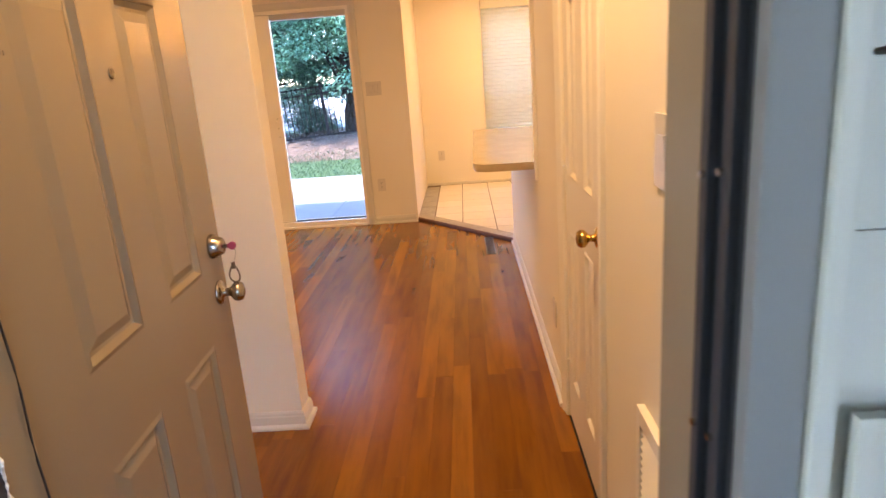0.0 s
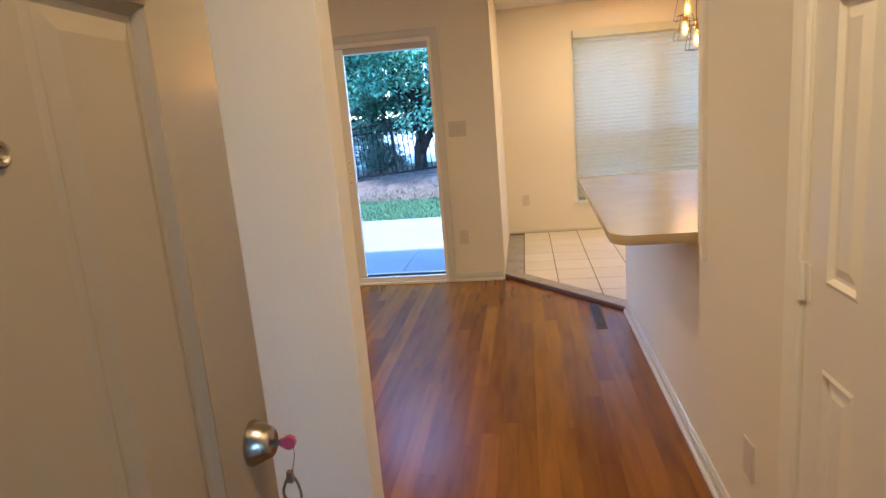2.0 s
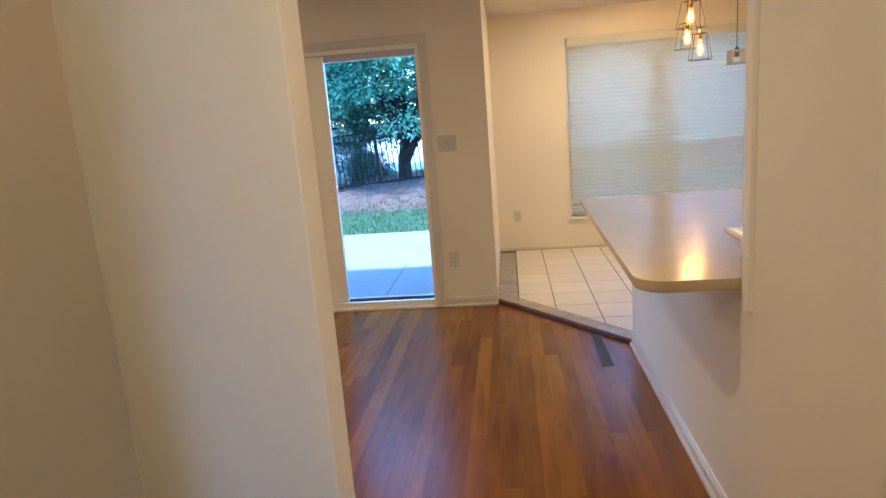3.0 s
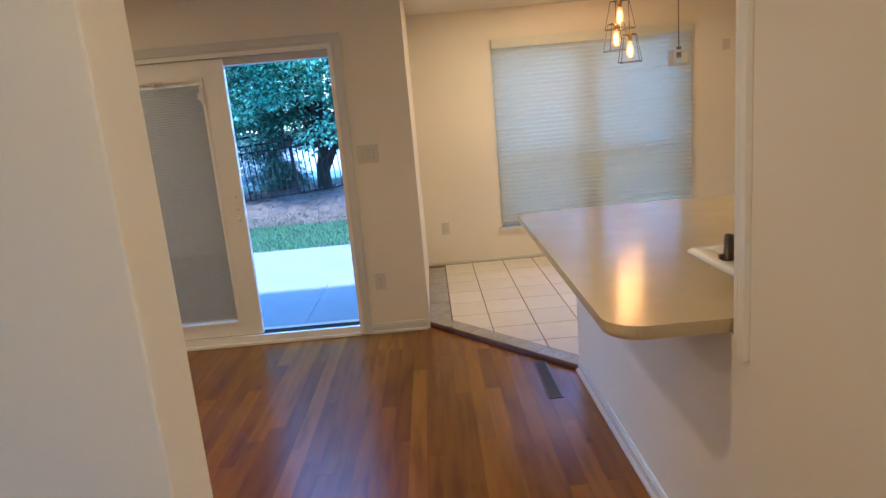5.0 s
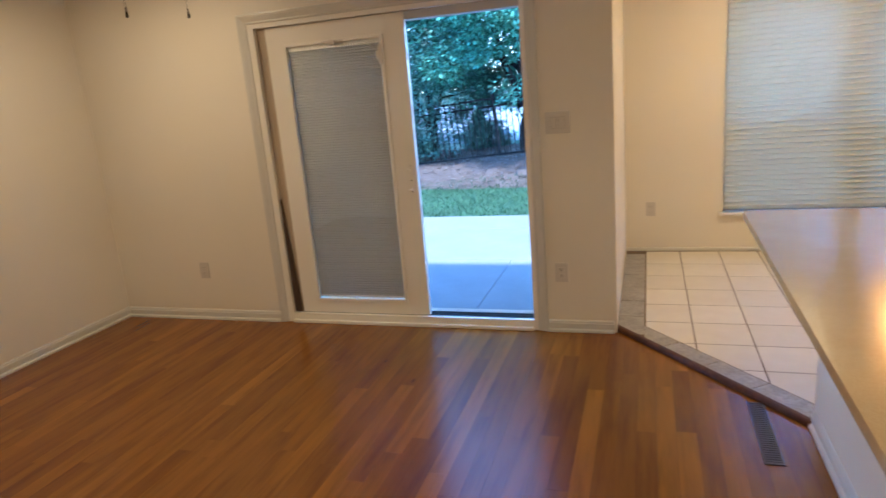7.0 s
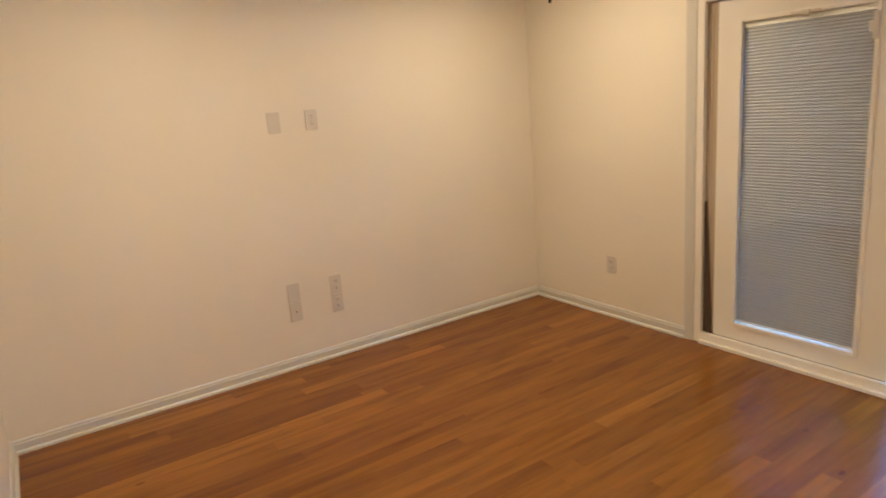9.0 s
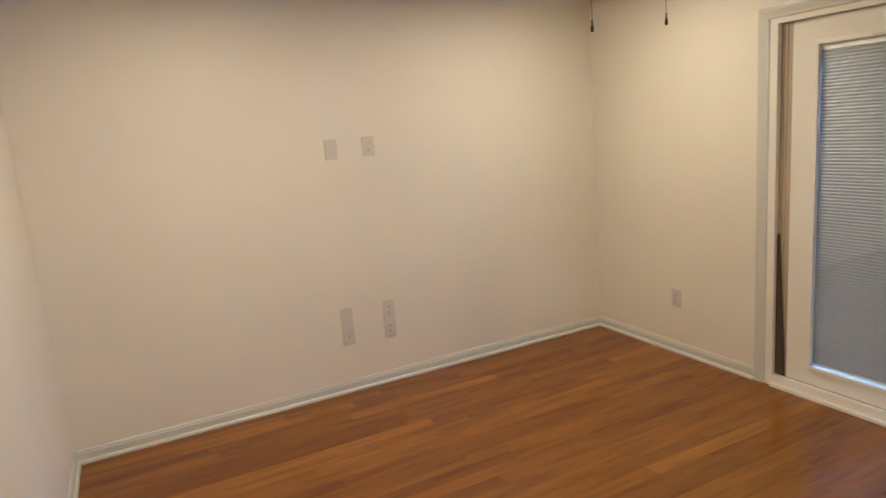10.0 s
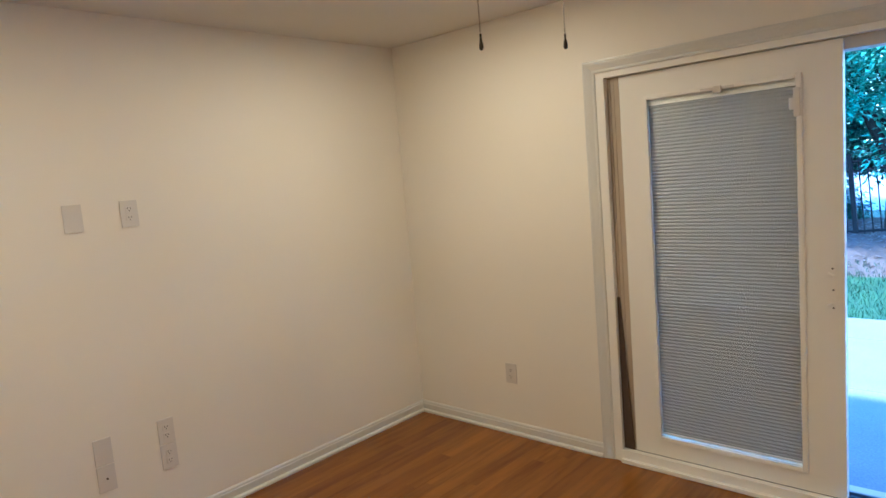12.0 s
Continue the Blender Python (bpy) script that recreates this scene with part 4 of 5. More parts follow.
for f in ((0, 1, 2, 3), (7, 6, 5, 4), (0, 4, 5, 1), (1, 5, 6, 2), (2, 6, 7, 3), (3, 7, 4, 0)):
    bm.faces.new([v[i] for i in f])
grille_slat = to_mesh("slat", bm, trim_paint)
for k in range(26):
    s = new("slat", grille_slat)
    s.parent = grille
    s.location = (0, 0, -0.234 + k * 0.0187)

# ---- seen lights, and the downlights added as fill ----
for dx, dy, watts in DOWNLIGHTS_AND_FILL:
    t = thing("recessed_or_fill_light", pose(dx, dy, CEIL), "round white recessed ceiling light, switched on; all but one added unseen", "ceiling light", "recessed lights")
    bm = lathe(bmesh.new(), [(0.072, -0.001), (0.098, -0.001), (0.098, -0.004), (0.090, -0.009), (0.074, -0.008), (0.072, -0.004)], n=32)
    part("trim_ring", bm, trim_paint, t, "", True)
    part("lens", cyl(bmesh.new(), (0, 0, -0.0055), (0, 0, -0.001), 0.0715, n=32), lens_glow, t, "glowing warm white lens")

fixture = thing("ceiling_fixture", pose(-1.556, 4.927, CEIL), "white ceiling fixture with two hanging pull chains", "ceiling fixture")
part("housing", lathe(bmesh.new(), [(0.0, 0.0), (0.15, 0.0), (0.155, -0.03), (0.15, -0.075), (0.10, -0.095), (0.0, -0.098)], n=32), trim_paint, fixture, "", True)
for cx, cy, bottom in ((-0.047, -0.116, 1.904), (0.047, 0.116, 1.909)):
    bm = bmesh.new()
    z = CEIL - 0.078
    while z > bottom + 0.042:
        bmesh.ops.create_icosphere(bm, subdivisions=1, radius=0.0021, matrix=Matrix.Translation((cx, cy, z - CEIL)))
        z -= 0.0052
    cyl(bm, (cx, cy, bottom + 0.038 - CEIL), (cx, cy, -0.076), 0.0007, n=5)
    chain = part("pull_chain", bm, nickel, fixture, "fine beaded metal chain")
    bm = lathe(bmesh.new(), [(0.0, 0.0), (0.0042, 0.002), (0.0058, 0.009), (0.0048, 0.018), (0.0025, 0.027), (0.0022, 0.031), (0.0030, 0.033), (0.0028, 0.039), (0.0, 0.040)], Matrix.Translation((cx, cy, bottom - CEIL)), 14)
    part("chain_tassel", bm, bronze, chain, "dark bronze teardrop pull", True)

pendant = thing("pendant_light", pose(1.79, 7.39, CEIL), "cluster of three lit wire-cage pendant lamps", "pendant light")
part("canopy", lathe(bmesh.new(), [(0.0, 0.0), (0.12, 0.0), (0.12, -0.012), (0.10, -0.022), (0.0, -0.024)], n=28), bronze, pendant, "", True)
for n_lamp, (bx, by, bz) in enumerate(BULBS):
    x, y, z = bx - 1.79, by - 7.39, bz - CEIL
    part("cord", cyl(bmesh.new(), (x, y, z + 0.16), (x * 0.9, y * 0.9, -0.02), 0.0028, n=8), bronze, pendant)
    bm = bmesh.new()
    top, low, zt, zb = 0.070, 0.116, z + 0.125, z - 0.085
    spin = 0.35 + 0.5 * n_lamp
    ring_t = [(x + top * math.cos(a), y + top * math.sin(a), zt) for a in [spin + math.pi / 2 * k for k in range(4)]]
    ring_b = [(x + low * math.cos(a), y + low * math.sin(a), zb) for a in [spin + math.pi / 2 * k for k in range(4)]]
    for k in range(4):
        cyl(bm, ring_t[k], ring_b[k], 0.0022, n=6)
        cyl(bm, ring_t[k], ring_t[(k + 1) % 4], 0.0026, n=6)
        cyl(bm, ring_b[k], ring_b[(k + 1) % 4], 0.0026, n=6)
        cyl(bm, ring_t[k], (x, y, zt + 0.004), 0.0022, n=6)
    cage = part("cage", bm, bronze, pendant, "dark bronze wire cage shade")
    part("socket", lathe(bmesh.new(), [(0.0, 0.075), (0.017, 0.075), (0.018, 0.120), (0.010, 0.150), (0.004, 0.165), (0.0, 0.166)], Matrix.Translation((x, y, z)), 16), brass, pendant, "copper lamp socket", True)
    bulb = part("bulb", lathe(bmesh.new(), [(0.0, -0.058), (0.014, -0.053), (0.028, -0.028), (0.031, 0.0), (0.024, 0.035), (0.015, 0.074), (0.0, 0.075)], Matrix.Translation((x, y, z)), 20), bulb_glass, pendant, "clear amber glass filament bulb", True)
    bm = bmesh.new()
    for a in (0.3, 1.87, 3.44, 5.01):
        sweep(bm, [(x + q * math.cos(a), y + q * math.sin(a), z + h) for q, h in ((0.005, 0.045), (0.010, 0.015), (0.011, -0.010), (0.006, -0.034))], 0.0022, 6)
    part("filament", bm, filament_glow, bulb, "glowing amber filament")

block = thing("mini_pendant", pose(1.54, 5.60, CEIL), "small unlit pendant with a square glass shade", "pendant light")
part("canopy", lathe(bmesh.new(), [(0.0, 0.0), (0.055, 0.0), (0.055, -0.010), (0.04, -0.02), (0.0, -0.022)], n=24), nickel, block, "", True)
part("cord", cyl(bmesh.new(), (0, 0, -0.70), (0, 0, -0.015), 0.0028, n=8), tag_dark, block)
part("socket", cyl(bmesh.new(), (0, 0, -0.745), (0, 0, -0.69), 0.013, n=14), nickel, block, "", True)
part("glass_shade", frame_of(-0.043, 0.043, -0.785, -0.705, -0.030, 0.030, -0.772, -0.718, -0.043, 0.043, 0.0), block_glass, block, "clear square glass block shade")

# ---- the floor register ----
reg = thing("floor_register", pose(0.722, 5.50, 0.0), "dark metal floor register set in the oak floor", "floor register")
bm = bmesh.new()
for x0, x1, y0, y1 in ((-0.038, -0.029, -0.26, 0.26), (0.029, 0.038, -0.26, 0.26), (-0.029, 0.029, -0.26, -0.245), (-0.029, 0.029, 0.245, 0.26)):
    box(bm, x0, x1, y0, y1, 0.0006, 0.005)
part("frame", bm, vent_metal, reg)
part("well", boxed(-0.029, 0.029, -0.245, 0.245, 0.0006, 0.0016), slot_dark, reg)
louvre = to_mesh("louvre", boxed(-0.029, 0.029, -0.0055, 0.0055, 0.0018, 0.0042), vent_metal)
for k in range(28):
    s = new("louvre", louvre)
    s.parent = reg
    s.location = (0, -0.235 + k * 0.0174, 0)

# ---- outdoors ----
bm = bmesh.new()
v = [bm.verts.new(p) for p in ((-400, -400, -0.125), (400, -400, -0.125), (400, 400, -0.125), (-400, 400, -0.125))]
bm.faces.new(v)
solid("ground", bm, lawn, "green lawn behind and round the house", "ground")
patio = thing("patio", pose(-1.6, 8.7, -0.1), "pale concrete patio slabs outside the sliding door", "patio", "", "structure")
slab_rows = [(6.79, 8.575, ((-7.0, -3.60), (-3.597, -2.31), (-2.307, -1.01), (-1.007, -0.10))),
             (8.585, 9.93, ((-7.0, -3.30), (-3.29, 0.20), (0.21, 4.0))),
             (9.94, 10.68, ((-7.0, -3.30), (-3.29, 0.20), (0.21, 4.0)))]
for y0, y1, spans in slab_rows:
    for x0, x1 in spans:
        part("slab", boxed(x0 + 1.6, x1 + 1.6, y0 - 8.7, y1 - 8.7, -0.12, 0.0, bevel=0.004, segments=1), concrete, patio)


def mulch_height(x, y):
    s = min(1.0, max(0.0, (y - 13.0 - 0.15 * math.sin(x * 0.9)) / 1.5))
    return -0.14 + (0.36 + 0.07 * max(-4.0, min(3.0, x + 2.3))) * s * s * (3 - 2 * s) + (0.03 * noise.noise((x * 1.7, y * 1.7, 0)) + 0.02 * noise.noise((x * 6, y * 6, 3))) * min(1, s * 4)


bm = bmesh.new()
grid = []
for j in range(37):
    y = 12.7 + j * 0.15
    grid.append([bm.verts.new((-9 + i * 0.15, y, mulch_height(-9 + i * 0.15, y) if j < 32 else -0.2 + 0.4 * (36 - j) / 5)) for i in range(94)])
for j in range(36):
    for i in range(93):
        bm.faces.new((grid[j][i], grid[j][i + 1], grid[j + 1][i + 1], grid[j + 1][i]))
solid("mulch_bed", bm, mulch_mat, "brown bark mulch bank rising to the fence", "ground", "structure", True)
rng = random.Random(4)
verts, faces = [], []
for k in range(5200):
    x, y = rng.uniform(-7.5, 3.5), rng.uniform(13.0, 16.6)
    z = mulch_height(x, y) + 0.004
    a, l, w = rng.uniform(0, 3.14), rng.uniform(0.015, 0.045), rng.uniform(0.006, 0.016)
    c, s = math.cos(a), math.sin(a)
    n = len(verts)
    t = rng.uniform(0.0, 0.022)
    verts += [(x - c * l - s * w, y - s * l + c * w, z), (x - c * l + s * w, y - s * l - c * w, z + t * 0.4), (x + c * l + s * w, y + s * l - c * w, z + t), (x + c * l - s * w, y + s * l + c * w, z + t * 0.6)]
    faces.append((n, n + 1, n + 2, n + 3))
me = bpy.data.meshes.new("bark_chips")
me.from_pydata(verts, [], faces)
chip_mat = leafy("bark_chip", (0.030, 0.022, 0.018), (0.16, 0.120, 0.100), 0.0)
me.materials.append(chip_mat)
tagged(new("bark_chips", me), "loose brown bark chips on the bank", "mulch", "", "stuff")
verts, faces = [], []
for k in range(16000):
    x, y = rng.uniform(-7.0, 2.5), rng.uniform(10.69, 13.5)
    z = max(-0.125, mulch_height(x, y)) if y > 13.0 else -0.125
    a, h, w = rng.uniform(0, 6.28), rng.uniform(0.03, 0.075), rng.uniform(0.003, 0.006)
    c, s = math.cos(a), math.sin(a)
    bx, by = rng.uniform(-0.03, 0.03), rng.uniform(-0.03, 0.03)
    n = len(verts)
    verts += [(x - c * w, y - s * w, z), (x + c * w, y + s * w, z), (x + bx, y + by, z + h)]
    faces.append((n, n + 1, n + 2))
me = bpy.data.meshes.new("grass")
me.from_pydata(verts, [], faces)
me.materials.append(grass_mat)
tagged(new("grass", me), "short green grass beyond the patio", "grass", "", "stuff")
bm = boxed(-60, 60, 22, 60, -0.13, -0.115)
solid("road", bm, pale_road, "pale sunlit pavement far behind the fence", "road")

# the metal fence
FY, FZ = 14.9, 0.19
for i in range(5):
    x0 = -7.08 + i * 2.3
    f = thing("fence_section", pose(x0, FY, FZ + 0.07 * max(-4.0, x0 + 2.3), 0, -4, 0), "black metal picket fence section on the mulch bank", "fence", "fence sections")
    part("post", boxed(-0.032, 0.032, -0.032, 0.032, -0.25, 1.24, bevel=0.004), black_metal, f)
    for z in (0.06, 0.98, 1.12):
        part("rail", boxed(0.032, 2.268, -0.016, 0.016, z - 0.018, z + 0.018), black_metal, f)
    picket = to_mesh("picket", boxed(-0.009, 0.009, -0.009, 0.009, 0.0, 1.16), black_metal)
    for k in range(20):
        s = new("picket", picket)
        s.parent = f
        s.location = (0.11 + k * 0.11, 0, 0)


def leaf_cloud(rng, centres, per, spread, size, floor_z, mat):
    """Pointed leaves, two bent halves each, hanging in clumps about the centres."""
    verts, faces = [], []
    for cx, cy, cz, r in centres:
        for k in range(int(per * r / spread) if cz > floor_z else 0):
            d = Vector((rng.gauss(0, 1), rng.gauss(0, 1), rng.gauss(0, 0.55))) * (r * 0.5)
            p = Vector((cx, cy, cz)) + d
            out = Vector((d.x + rng.uniform(-0.2, 0.2), d.y + rng.uniform(-0.2, 0.2), d.z * 0.5 - 0.12 * r + rng.uniform(-0.15, 0.08))).normalized()
            side = out.cross(Vector((rng.uniform(-0.4, 0.4), rng.uniform(-0.4, 0.4), 1))).normalized()
            up = side.cross(out)
            l, w = size * rng.uniform(0.6, 1.3), size * rng.uniform(0.22, 0.36)
            n = len(verts)
            verts += [p, p + out * l * 0.45 + side * w + up * w * 0.35, p + out * l - up * l * 0.15, p + out * l * 0.45 - side * w + up * w * 0.35]
            faces += [(n, n + 1, n + 2), (n, n + 2, n + 3)]
    me = bpy.data.meshes.new("crown")
    me.from_pydata(verts, [], faces)
    me.materials.append(mat)
    return me


def tree(x, y, z, radius, height, crown_r, crown_z, clumps, per, seed, size, label, lean=0.0, floor_z=0.7, fork=(), mat=leaf_mat):
    rng = random.Random(seed)
    t = thing("tree", pose(x, y, z), label, "tree", "trees behind the fence")
    top = Vector((lean, 0, height))
    path = [Vector((lean * (k / 7) ** 2, 0.06 * math.sin(k * 1.3), -0.3 + (height + 0.3) * k / 7)) for k in range(8)]
    part("trunk", sweep(bmesh.new(), path, [radius * (1.18, 1.0, 0.95, 0.9, 0.82, 0.7, 0.5, 0.25)[k] for k in range(8)], 14), bark, t, "", True)
    centres = []
    for f, rise in fork:
        pts = [Vector((0.03 * f, -0.02, rise)), Vector((0.16 * f, -0.06, rise + 0.35)), Vector((0.42 * f, -0.1, rise + 0.85)), Vector((0.72 * f, 0.0, rise + 1.7)), Vector((1.0 * f, 0.1, rise + 2.8))]
        part("limb", sweep(bmesh.new(), pts, [radius * q for q in (0.75, 0.6, 0.48, 0.36, 0.12)], 10), bark, t, "", True)
    for k in range(11):
        a = k * 2.4 + rng.uniform(-0.3, 0.3)
        z0 = height * (0.22 + 0.07 * k)
        reach = crown_r * rng.uniform(0.65, 0.95)
        pts = [Vector((lean * (z0 / height) ** 2, 0, z0))]
        for s in range(1, 6):
            f = s / 5
            pts.append(pts[0] + Vector((math.cos(a) * reach * f, math.sin(a) * reach * f, reach * (0.55 * f - 0.30 * f * f) + rng.uniform(-0.06, 0.06))))
        part("limb", sweep(bmesh.new(), pts, [radius * (0.42, 0.32, 0.24, 0.17, 0.10, 0.04)[i] for i in range(6)], 8), bark, t, "", True)
        for p in pts[2:]:
            for c in range(3):
                centres.append((p.x + rng.uniform(-0.4, 0.4), p.y + rng.uniform(-0.4, 0.4), p.z + rng.uniform(-0.45, 0.35), rng.uniform(0.22, 0.5)))
    for c in range(clumps):
        a, f = rng.uniform(0, 6.283), rng.uniform(0.35, 1.0) ** 0.5
        h = rng.uniform(-1, 1)
        r = crown_r * math.sqrt(max(0.05, 1 - h * h * 0.8)) * f
        centres.append((math.cos(a) * r + lean * 0.5, math.sin(a) * r, crown_z + h * height * 0.42, rng.uniform(0.22, 0.55)))
    crown = new("crown", leaf_cloud(rng, centres, per, 0.4, size, floor_z, mat))
    crown.parent = t
    return t


tree(-2.05, 15.4, 0.15, 0.14, 5.4, 2.5, 3.1, 250, 190, 11, 0.095, "large green broadleaf tree with a dark trunk behind the fence", 0.25, 1.0, ((1.0, 0.75), (-0.8, 0.95), (1.5, 0.45)))
tree(-4.15, 15.9, 0.12, 0.09, 4.8, 1.8, 2.2, 340, 150, 23, 0.066, "slender grey-green tree with a forked trunk behind the fence", -0.3, 0.15, ((0.6, 0.35), (-0.7, 0.5)), fine_leaf)
tree(-6.8, 17.5, 0.0, 0.16, 5.6, 2.6, 3.4, 120, 80, 31, 0.13, "green broadleaf tree in the row behind the fence")
tree(0.9, 17.0, 0.0, 0.16, 5.4, 2.4, 3.4, 110, 80, 41, 0.13, "green broadleaf tree in the row behind the fence")
tree(-4.4, 21.0, -0.1, 0.2, 7.0, 3.2, 4.6, 150, 90, 53, 0.17, "tall green tree farther behind the fence")

def bush(x, y, z, r, h, seed):
    rng = random.Random(seed)
    t = thing("bush", pose(x, y, z), "loose green bush growing behind the fence", "bush", "bushes behind the fence")
    stems = bmesh.new()
    for k in range(5):
        a = k * 1.256
        sweep(stems, [(0.05 * math.cos(a), 0.05 * math.sin(a), -0.15), (r * 0.3 * math.cos(a), r * 0.3 * math.sin(a), h * 0.4), (r * 0.6 * math.cos(a), r * 0.6 * math.sin(a), h * 0.8)], [0.02, 0.014, 0.006], 6)
    part("stems", stems, bark, t, "", True)
    centres = []
    for k in range(70):
        a, f = rng.uniform(0, 6.283), rng.uniform(0.1, 1.0) ** 0.5
        hz = rng.uniform(0.12, 1.0)
        w = r * f * math.sqrt(max(0.1, 1 - (hz - 0.45) ** 2 * 2.2))
        centres.append((math.cos(a) * w, math.sin(a) * w, hz * h, rng.uniform(0.14, 0.32)))
    crown = new("crown", leaf_cloud(rng, centres, 75, 0.25, 0.07, -1.0, fine_leaf))
    crown.parent = t


for bx, by, br, bh, seed in ((-5.3, 16.9, 0.9, 1.2, 3), (-3.35, 17.6, 0.5, 0.7, 5), (-0.3, 17.2, 0.7, 0.9, 8)):
    bush(bx, by, 0.0, br, bh, seed)

# ---- kitchen tiles, border stones and the wooden edge strip ----
A, Bp = Vector((0.042, 6.645)), Vector((0.920, 5.575))
TILE_Z = 0.024
along = (Bp - A).normalized()
inward = Vector((-along.y, along.x))
if inward.x < 0:
    inward = -inward
tiles = solid("floor_tile_bed", prism(bmesh.new(), [(A.x, A.y), (Bp.x + 0.13, Bp.y), (KITCHEN_E, Bp.y), (KITCHEN_E, KITCHEN_N), (KITCHEN_W, KITCHEN_N), (KITCHEN_W, A.y)], -0.0175, TILE_Z - 0.0015), grout, "kitchen floor of cream tiles with dark grout", "floor")


def clip(poly, p, n):
    """The part of a convex outline on the side of p that n points to."""
    res = []
    for k, a in enumerate(poly):
        b = poly[(k + 1) % len(poly)]
        da, db = (a - p).dot(n), (b - p).dot(n)
        if da >= 0:
            res.append(a)
        if (da > 0 > db) or (da < 0 < db):
            res.append(a + (b - a) * (da / (da - db)))
    return res


def flat_piece(name, poly, top, mat, parent, inset=0.003):
    c = sum(poly, Vector((0, 0))) / len(poly)
    local = [(q - c) for q in poly]
    bm = bmesh.new()
    shrink = [q - q.normalized() * inset for q in local]
    lo = [bm.verts.new((q.x, q.y, 0.0)) for q in local]
    mid = [bm.verts.new((q.x, q.y, top - 0.0015)) for q in local]
    hi = [bm.verts.new((q.x, q.y, top)) for q in shrink]
    n = len(lo)
    for a, b in ((lo, mid), (mid, hi)):
        for k in range(n):
            bm.faces.new((a[k], a[(k + 1) % n], b[(k + 1) % n], b[k]))
    bm.faces.new(hi)
    ob = new(name, to_mesh(name, bm, mat))
    ob.parent = parent
    ob.location = (c.x, c.y, TILE_Z - 0.0085)
    return ob


EDGE = 0.138
inner = A + inward * EDGE
BORDER_X = 0.222
G = 0.0035
xs = [BORDER_X + 0.004, 0.502, 0.812, 1.112, 1.412, 1.712, 2.012, 2.312, 2.612, 2.912]
ys = [5.409 + 0.3277 * k for k in range(9)] + [KITCHEN_N - 0.03]
for x0, x1 in zip(xs, xs[1:]):
    for y0, y1 in zip(ys, ys[1:]):
        poly = [Vector((x0 + G, y0 + G)), Vector((x1 - G, y0 + G)), Vector((x1 - G, y1 - G)), Vector((x0 + G, y1 - G))]
        poly = clip(poly, inner + inward * G, inward)
        if x1 > 1.05 and y0 < 5.58:
            poly = clip(poly, Vector((0, 5.58)), Vector((0, 1)))
        if len(poly) >= 3:
            flat_piece("tile", poly, 0.0085, cream_tile, tiles)
for k in range(6):
    y0, y1 = 6.50 + k * 0.305, min(6.50 + (k + 1) * 0.305, KITCHEN_N - 0.03)
    poly = [Vector((KITCHEN_W + 0.002, y0 + 0.002)), Vector((BORDER_X - 0.002, y0 + 0.002)), Vector((BORDER_X - 0.002, y1 - 0.002)), Vector((KITCHEN_W + 0.002, y1 - 0.002))]
    poly = clip(poly, inner, inward) if k > 3 else clip(poly, A + inward * 0.02, inward)
    if len(poly) >= 3:
        flat_piece("border_stone", poly, 0.0088, grey_stone, tiles)
length = (Bp - A).length
steps = [0.11, 0.42, 0.73, 1.04, length + 0.16]
for s0, s1 in zip(steps, steps[1:]):
    p0, p1 = A + along * (s0 + 0.002), A + along * (s1 - 0.002)
    poly = [p0 + inward * 0.019, p1 + inward * 0.019, p1 + inward * (EDGE - 0.002), p0 + inward * (EDGE - 0.002)]
    poly = clip(poly, Vector((EAST + 0.09, 0)), Vector((-1, 0)))
    poly = clip(poly, Vector((BORDER_X, 0)), Vector((1, 0)))
    if len(poly) >= 3:
        flat_piece("border_stone", poly, 0.0088, grey_stone, tiles)
bm = bmesh.new()
prof = [(-0.018, 0.0), (-0.0175, 0.012), (-0.013, 0.021), (-0.005, 0.0265), (0.006, 0.0280), (0.017, 0.0268), (0.018, -0.01)]
ends = []
for p in (A - along * 0.004, Bp + along * 0.004):
    ends.append([bm.verts.new(((p + inward * w).x, (p + inward * w).y, h)) for w, h in prof])
n = len(prof)
for k in range(n):
    bm.faces.new((ends[0][k], ends[0][(k + 1) % n], ends[1][(k + 1) % n], ends[1][k]))
bm.faces.new(ends[0]), bm.faces.new(list(reversed(ends[1])))
solid("threshold_strip", bm, reducer_wood, "dark stained wooden strip between oak floor and tiles", "trim")

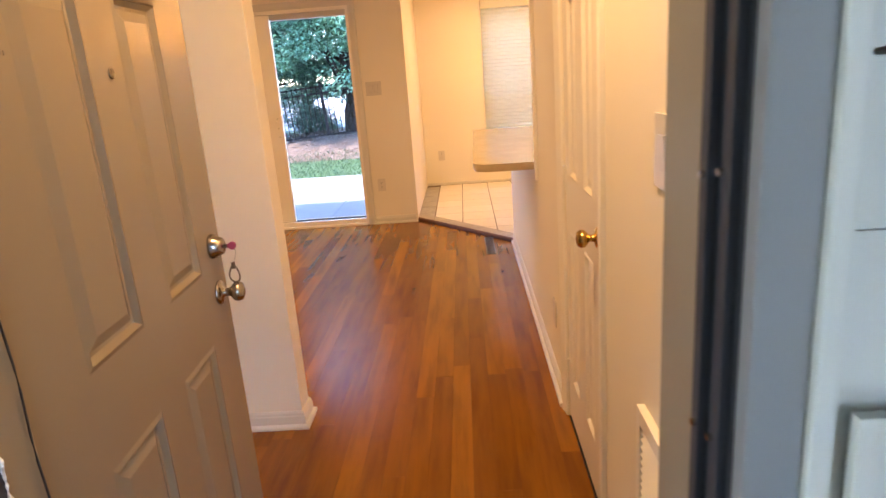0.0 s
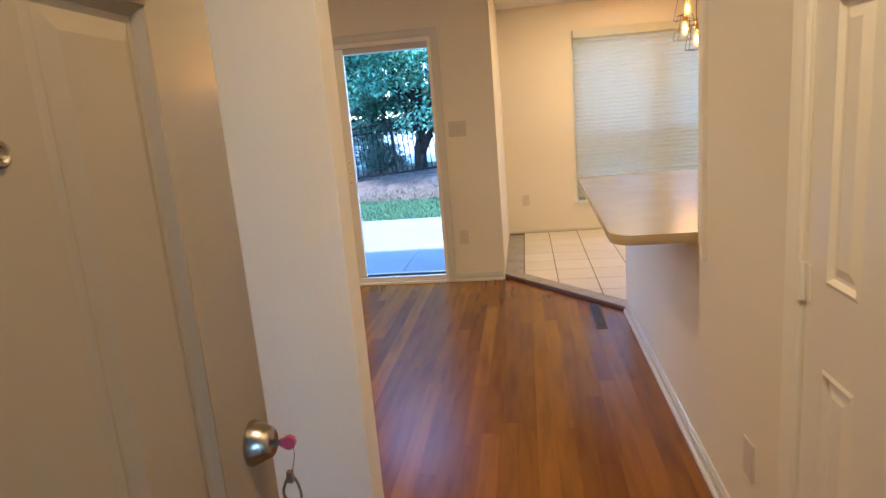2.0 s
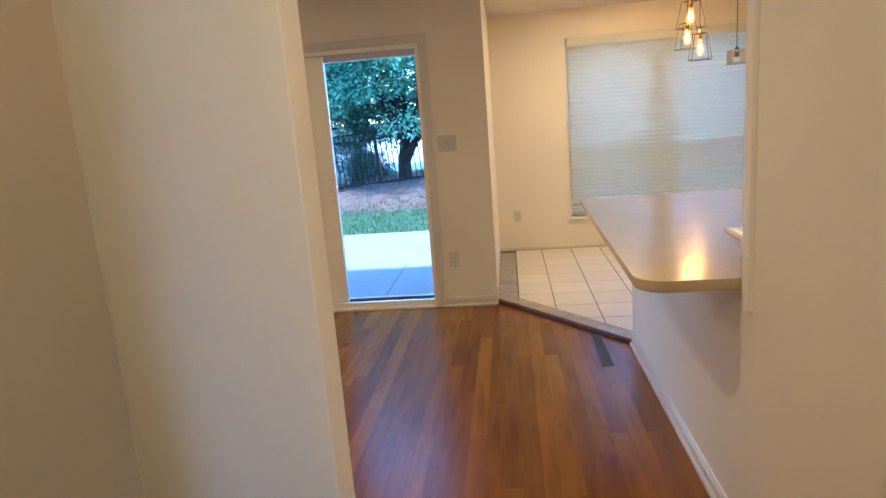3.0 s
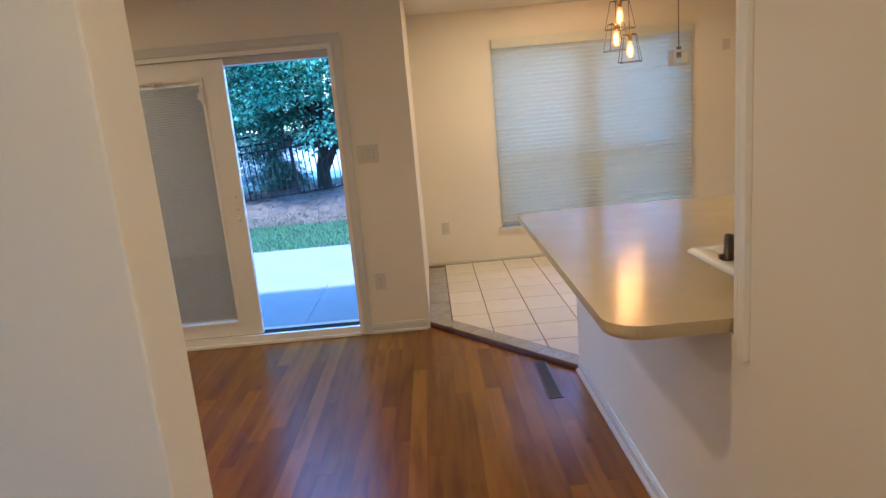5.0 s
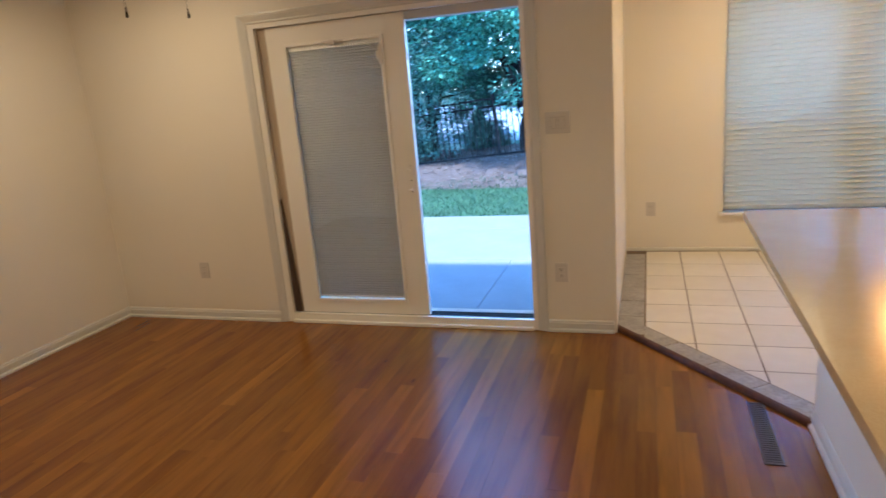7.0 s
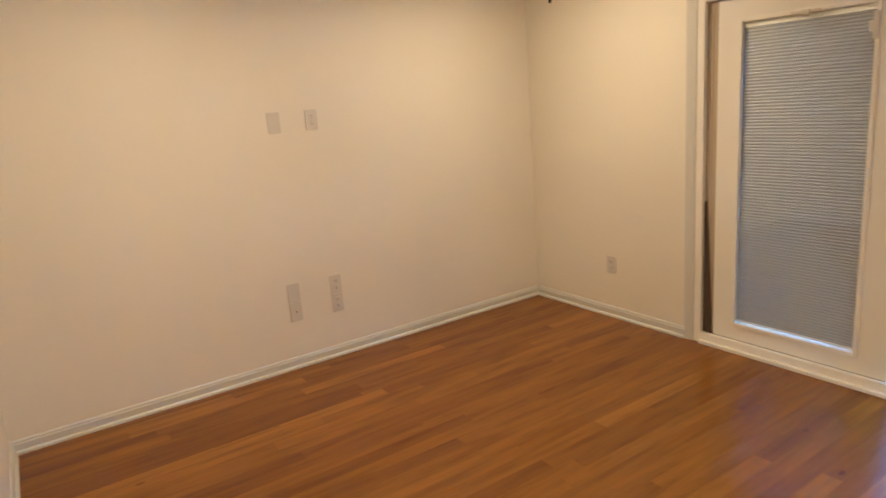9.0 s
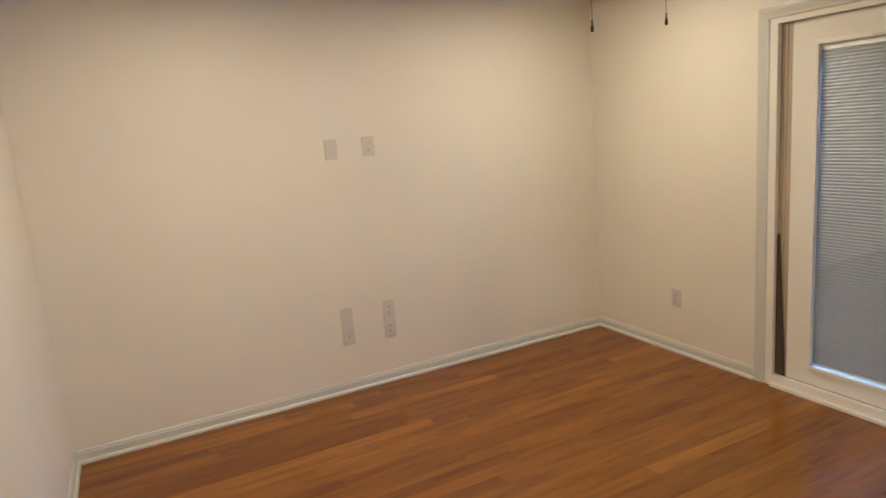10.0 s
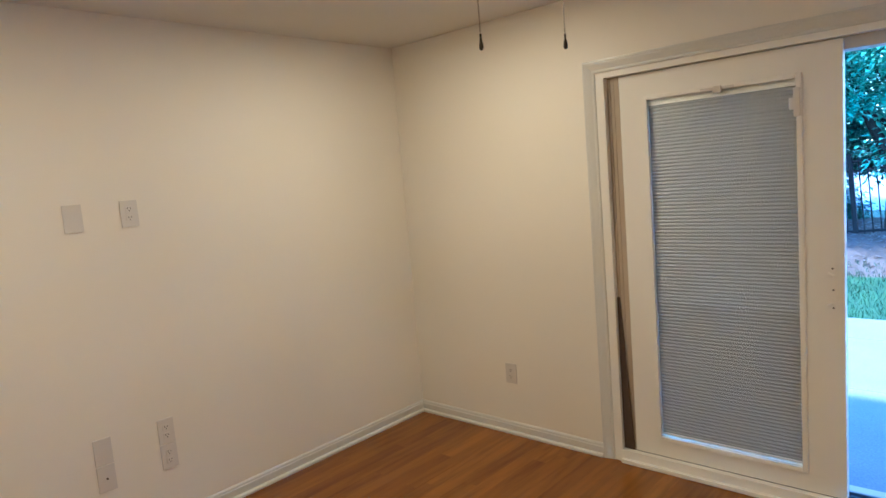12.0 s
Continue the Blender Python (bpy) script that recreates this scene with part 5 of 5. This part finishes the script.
# ---- the oak floor, board by board ----
oak_bed = solid("floor", prism(bmesh.new(), [(WEST, FRONT), (EAST, FRONT), (EAST, 5.55), (Bp.x - 0.01, 5.55), (A.x, NORTH), (WEST, NORTH)], -0.0176, -0.012), slot_dark, "glossy varnished oak strip floor, red-brown boards", "floor")
rng = random.Random(9)
BOARD = 0.083
rest_v, rest_f = [], []
made = 0
x = WEST
while x < EAST - 0.002:
    x1 = min(x + BOARD, EAST)
    y = FRONT - rng.uniform(0.0, 0.9)
    while y < NORTH:
        l = round(rng.uniform(0.6, 2.1) * 8) / 8
        y0, y1 = max(y, FRONT), min(y + l, NORTH)
        y += l
        if y1 - y0 < 0.03:
            continue
        poly = [Vector((x + 0.0002, y0 + 0.0003)), Vector((x1 - 0.0002, y0 + 0.0003)), Vector((x1 - 0.0002, y1 - 0.0003)), Vector((x + 0.0002, y1 - 0.0003))]
        poly = clip(poly, A - inward * 0.012, -inward) if y1 > 5.4 and x1 > 0 else poly
        if len(poly) < 3:
            continue
        if x > -3.05 and made < 300:
            bm = bmesh.new()
            c = sum(poly, Vector((0, 0))) / len(poly)
            lo = [bm.verts.new((q.x - c.x, q.y - c.y, -0.0115)) for q in poly]
            hi = [bm.verts.new((q.x - c.x, q.y - c.y, 0.0)) for q in poly]
            bm.faces.new(hi)
            for k in range(len(lo)):
                bm.faces.new((lo[k], lo[(k + 1) % len(lo)], hi[(k + 1) % len(lo)], hi[k]))
            ob = new("board", to_mesh("board", bm, oak_floor))
            ob.parent = oak_bed
            ob.location = (c.x, c.y, rng.uniform(-0.0004, 0.0))
            ob.rotation_euler = (rng.uniform(-0.0005, 0.0005), rng.uniform(-0.0010, 0.0010), 0)
            made += 1
        else:
            n = len(rest_v)
            m = len(poly)
            rest_v += [(q.x, q.y, -0.0115) for q in poly] + [(q.x, q.y, -0.0002) for q in poly]
            rest_f.append(tuple(range(n + m, n + 2 * m)))
            rest_f += [(n + k, n + (k + 1) % m, n + m + (k + 1) % m, n + m + k) for k in range(m)]
    x = x1
me = bpy.data.meshes.new("far_boards")
me.from_pydata(rest_v, [], rest_f)
me.materials.append(oak_floor)
ob = tagged(new("far_boards", me), "varnished oak boards along the far wall", "", "", "stuff")
ob.parent = oak_bed
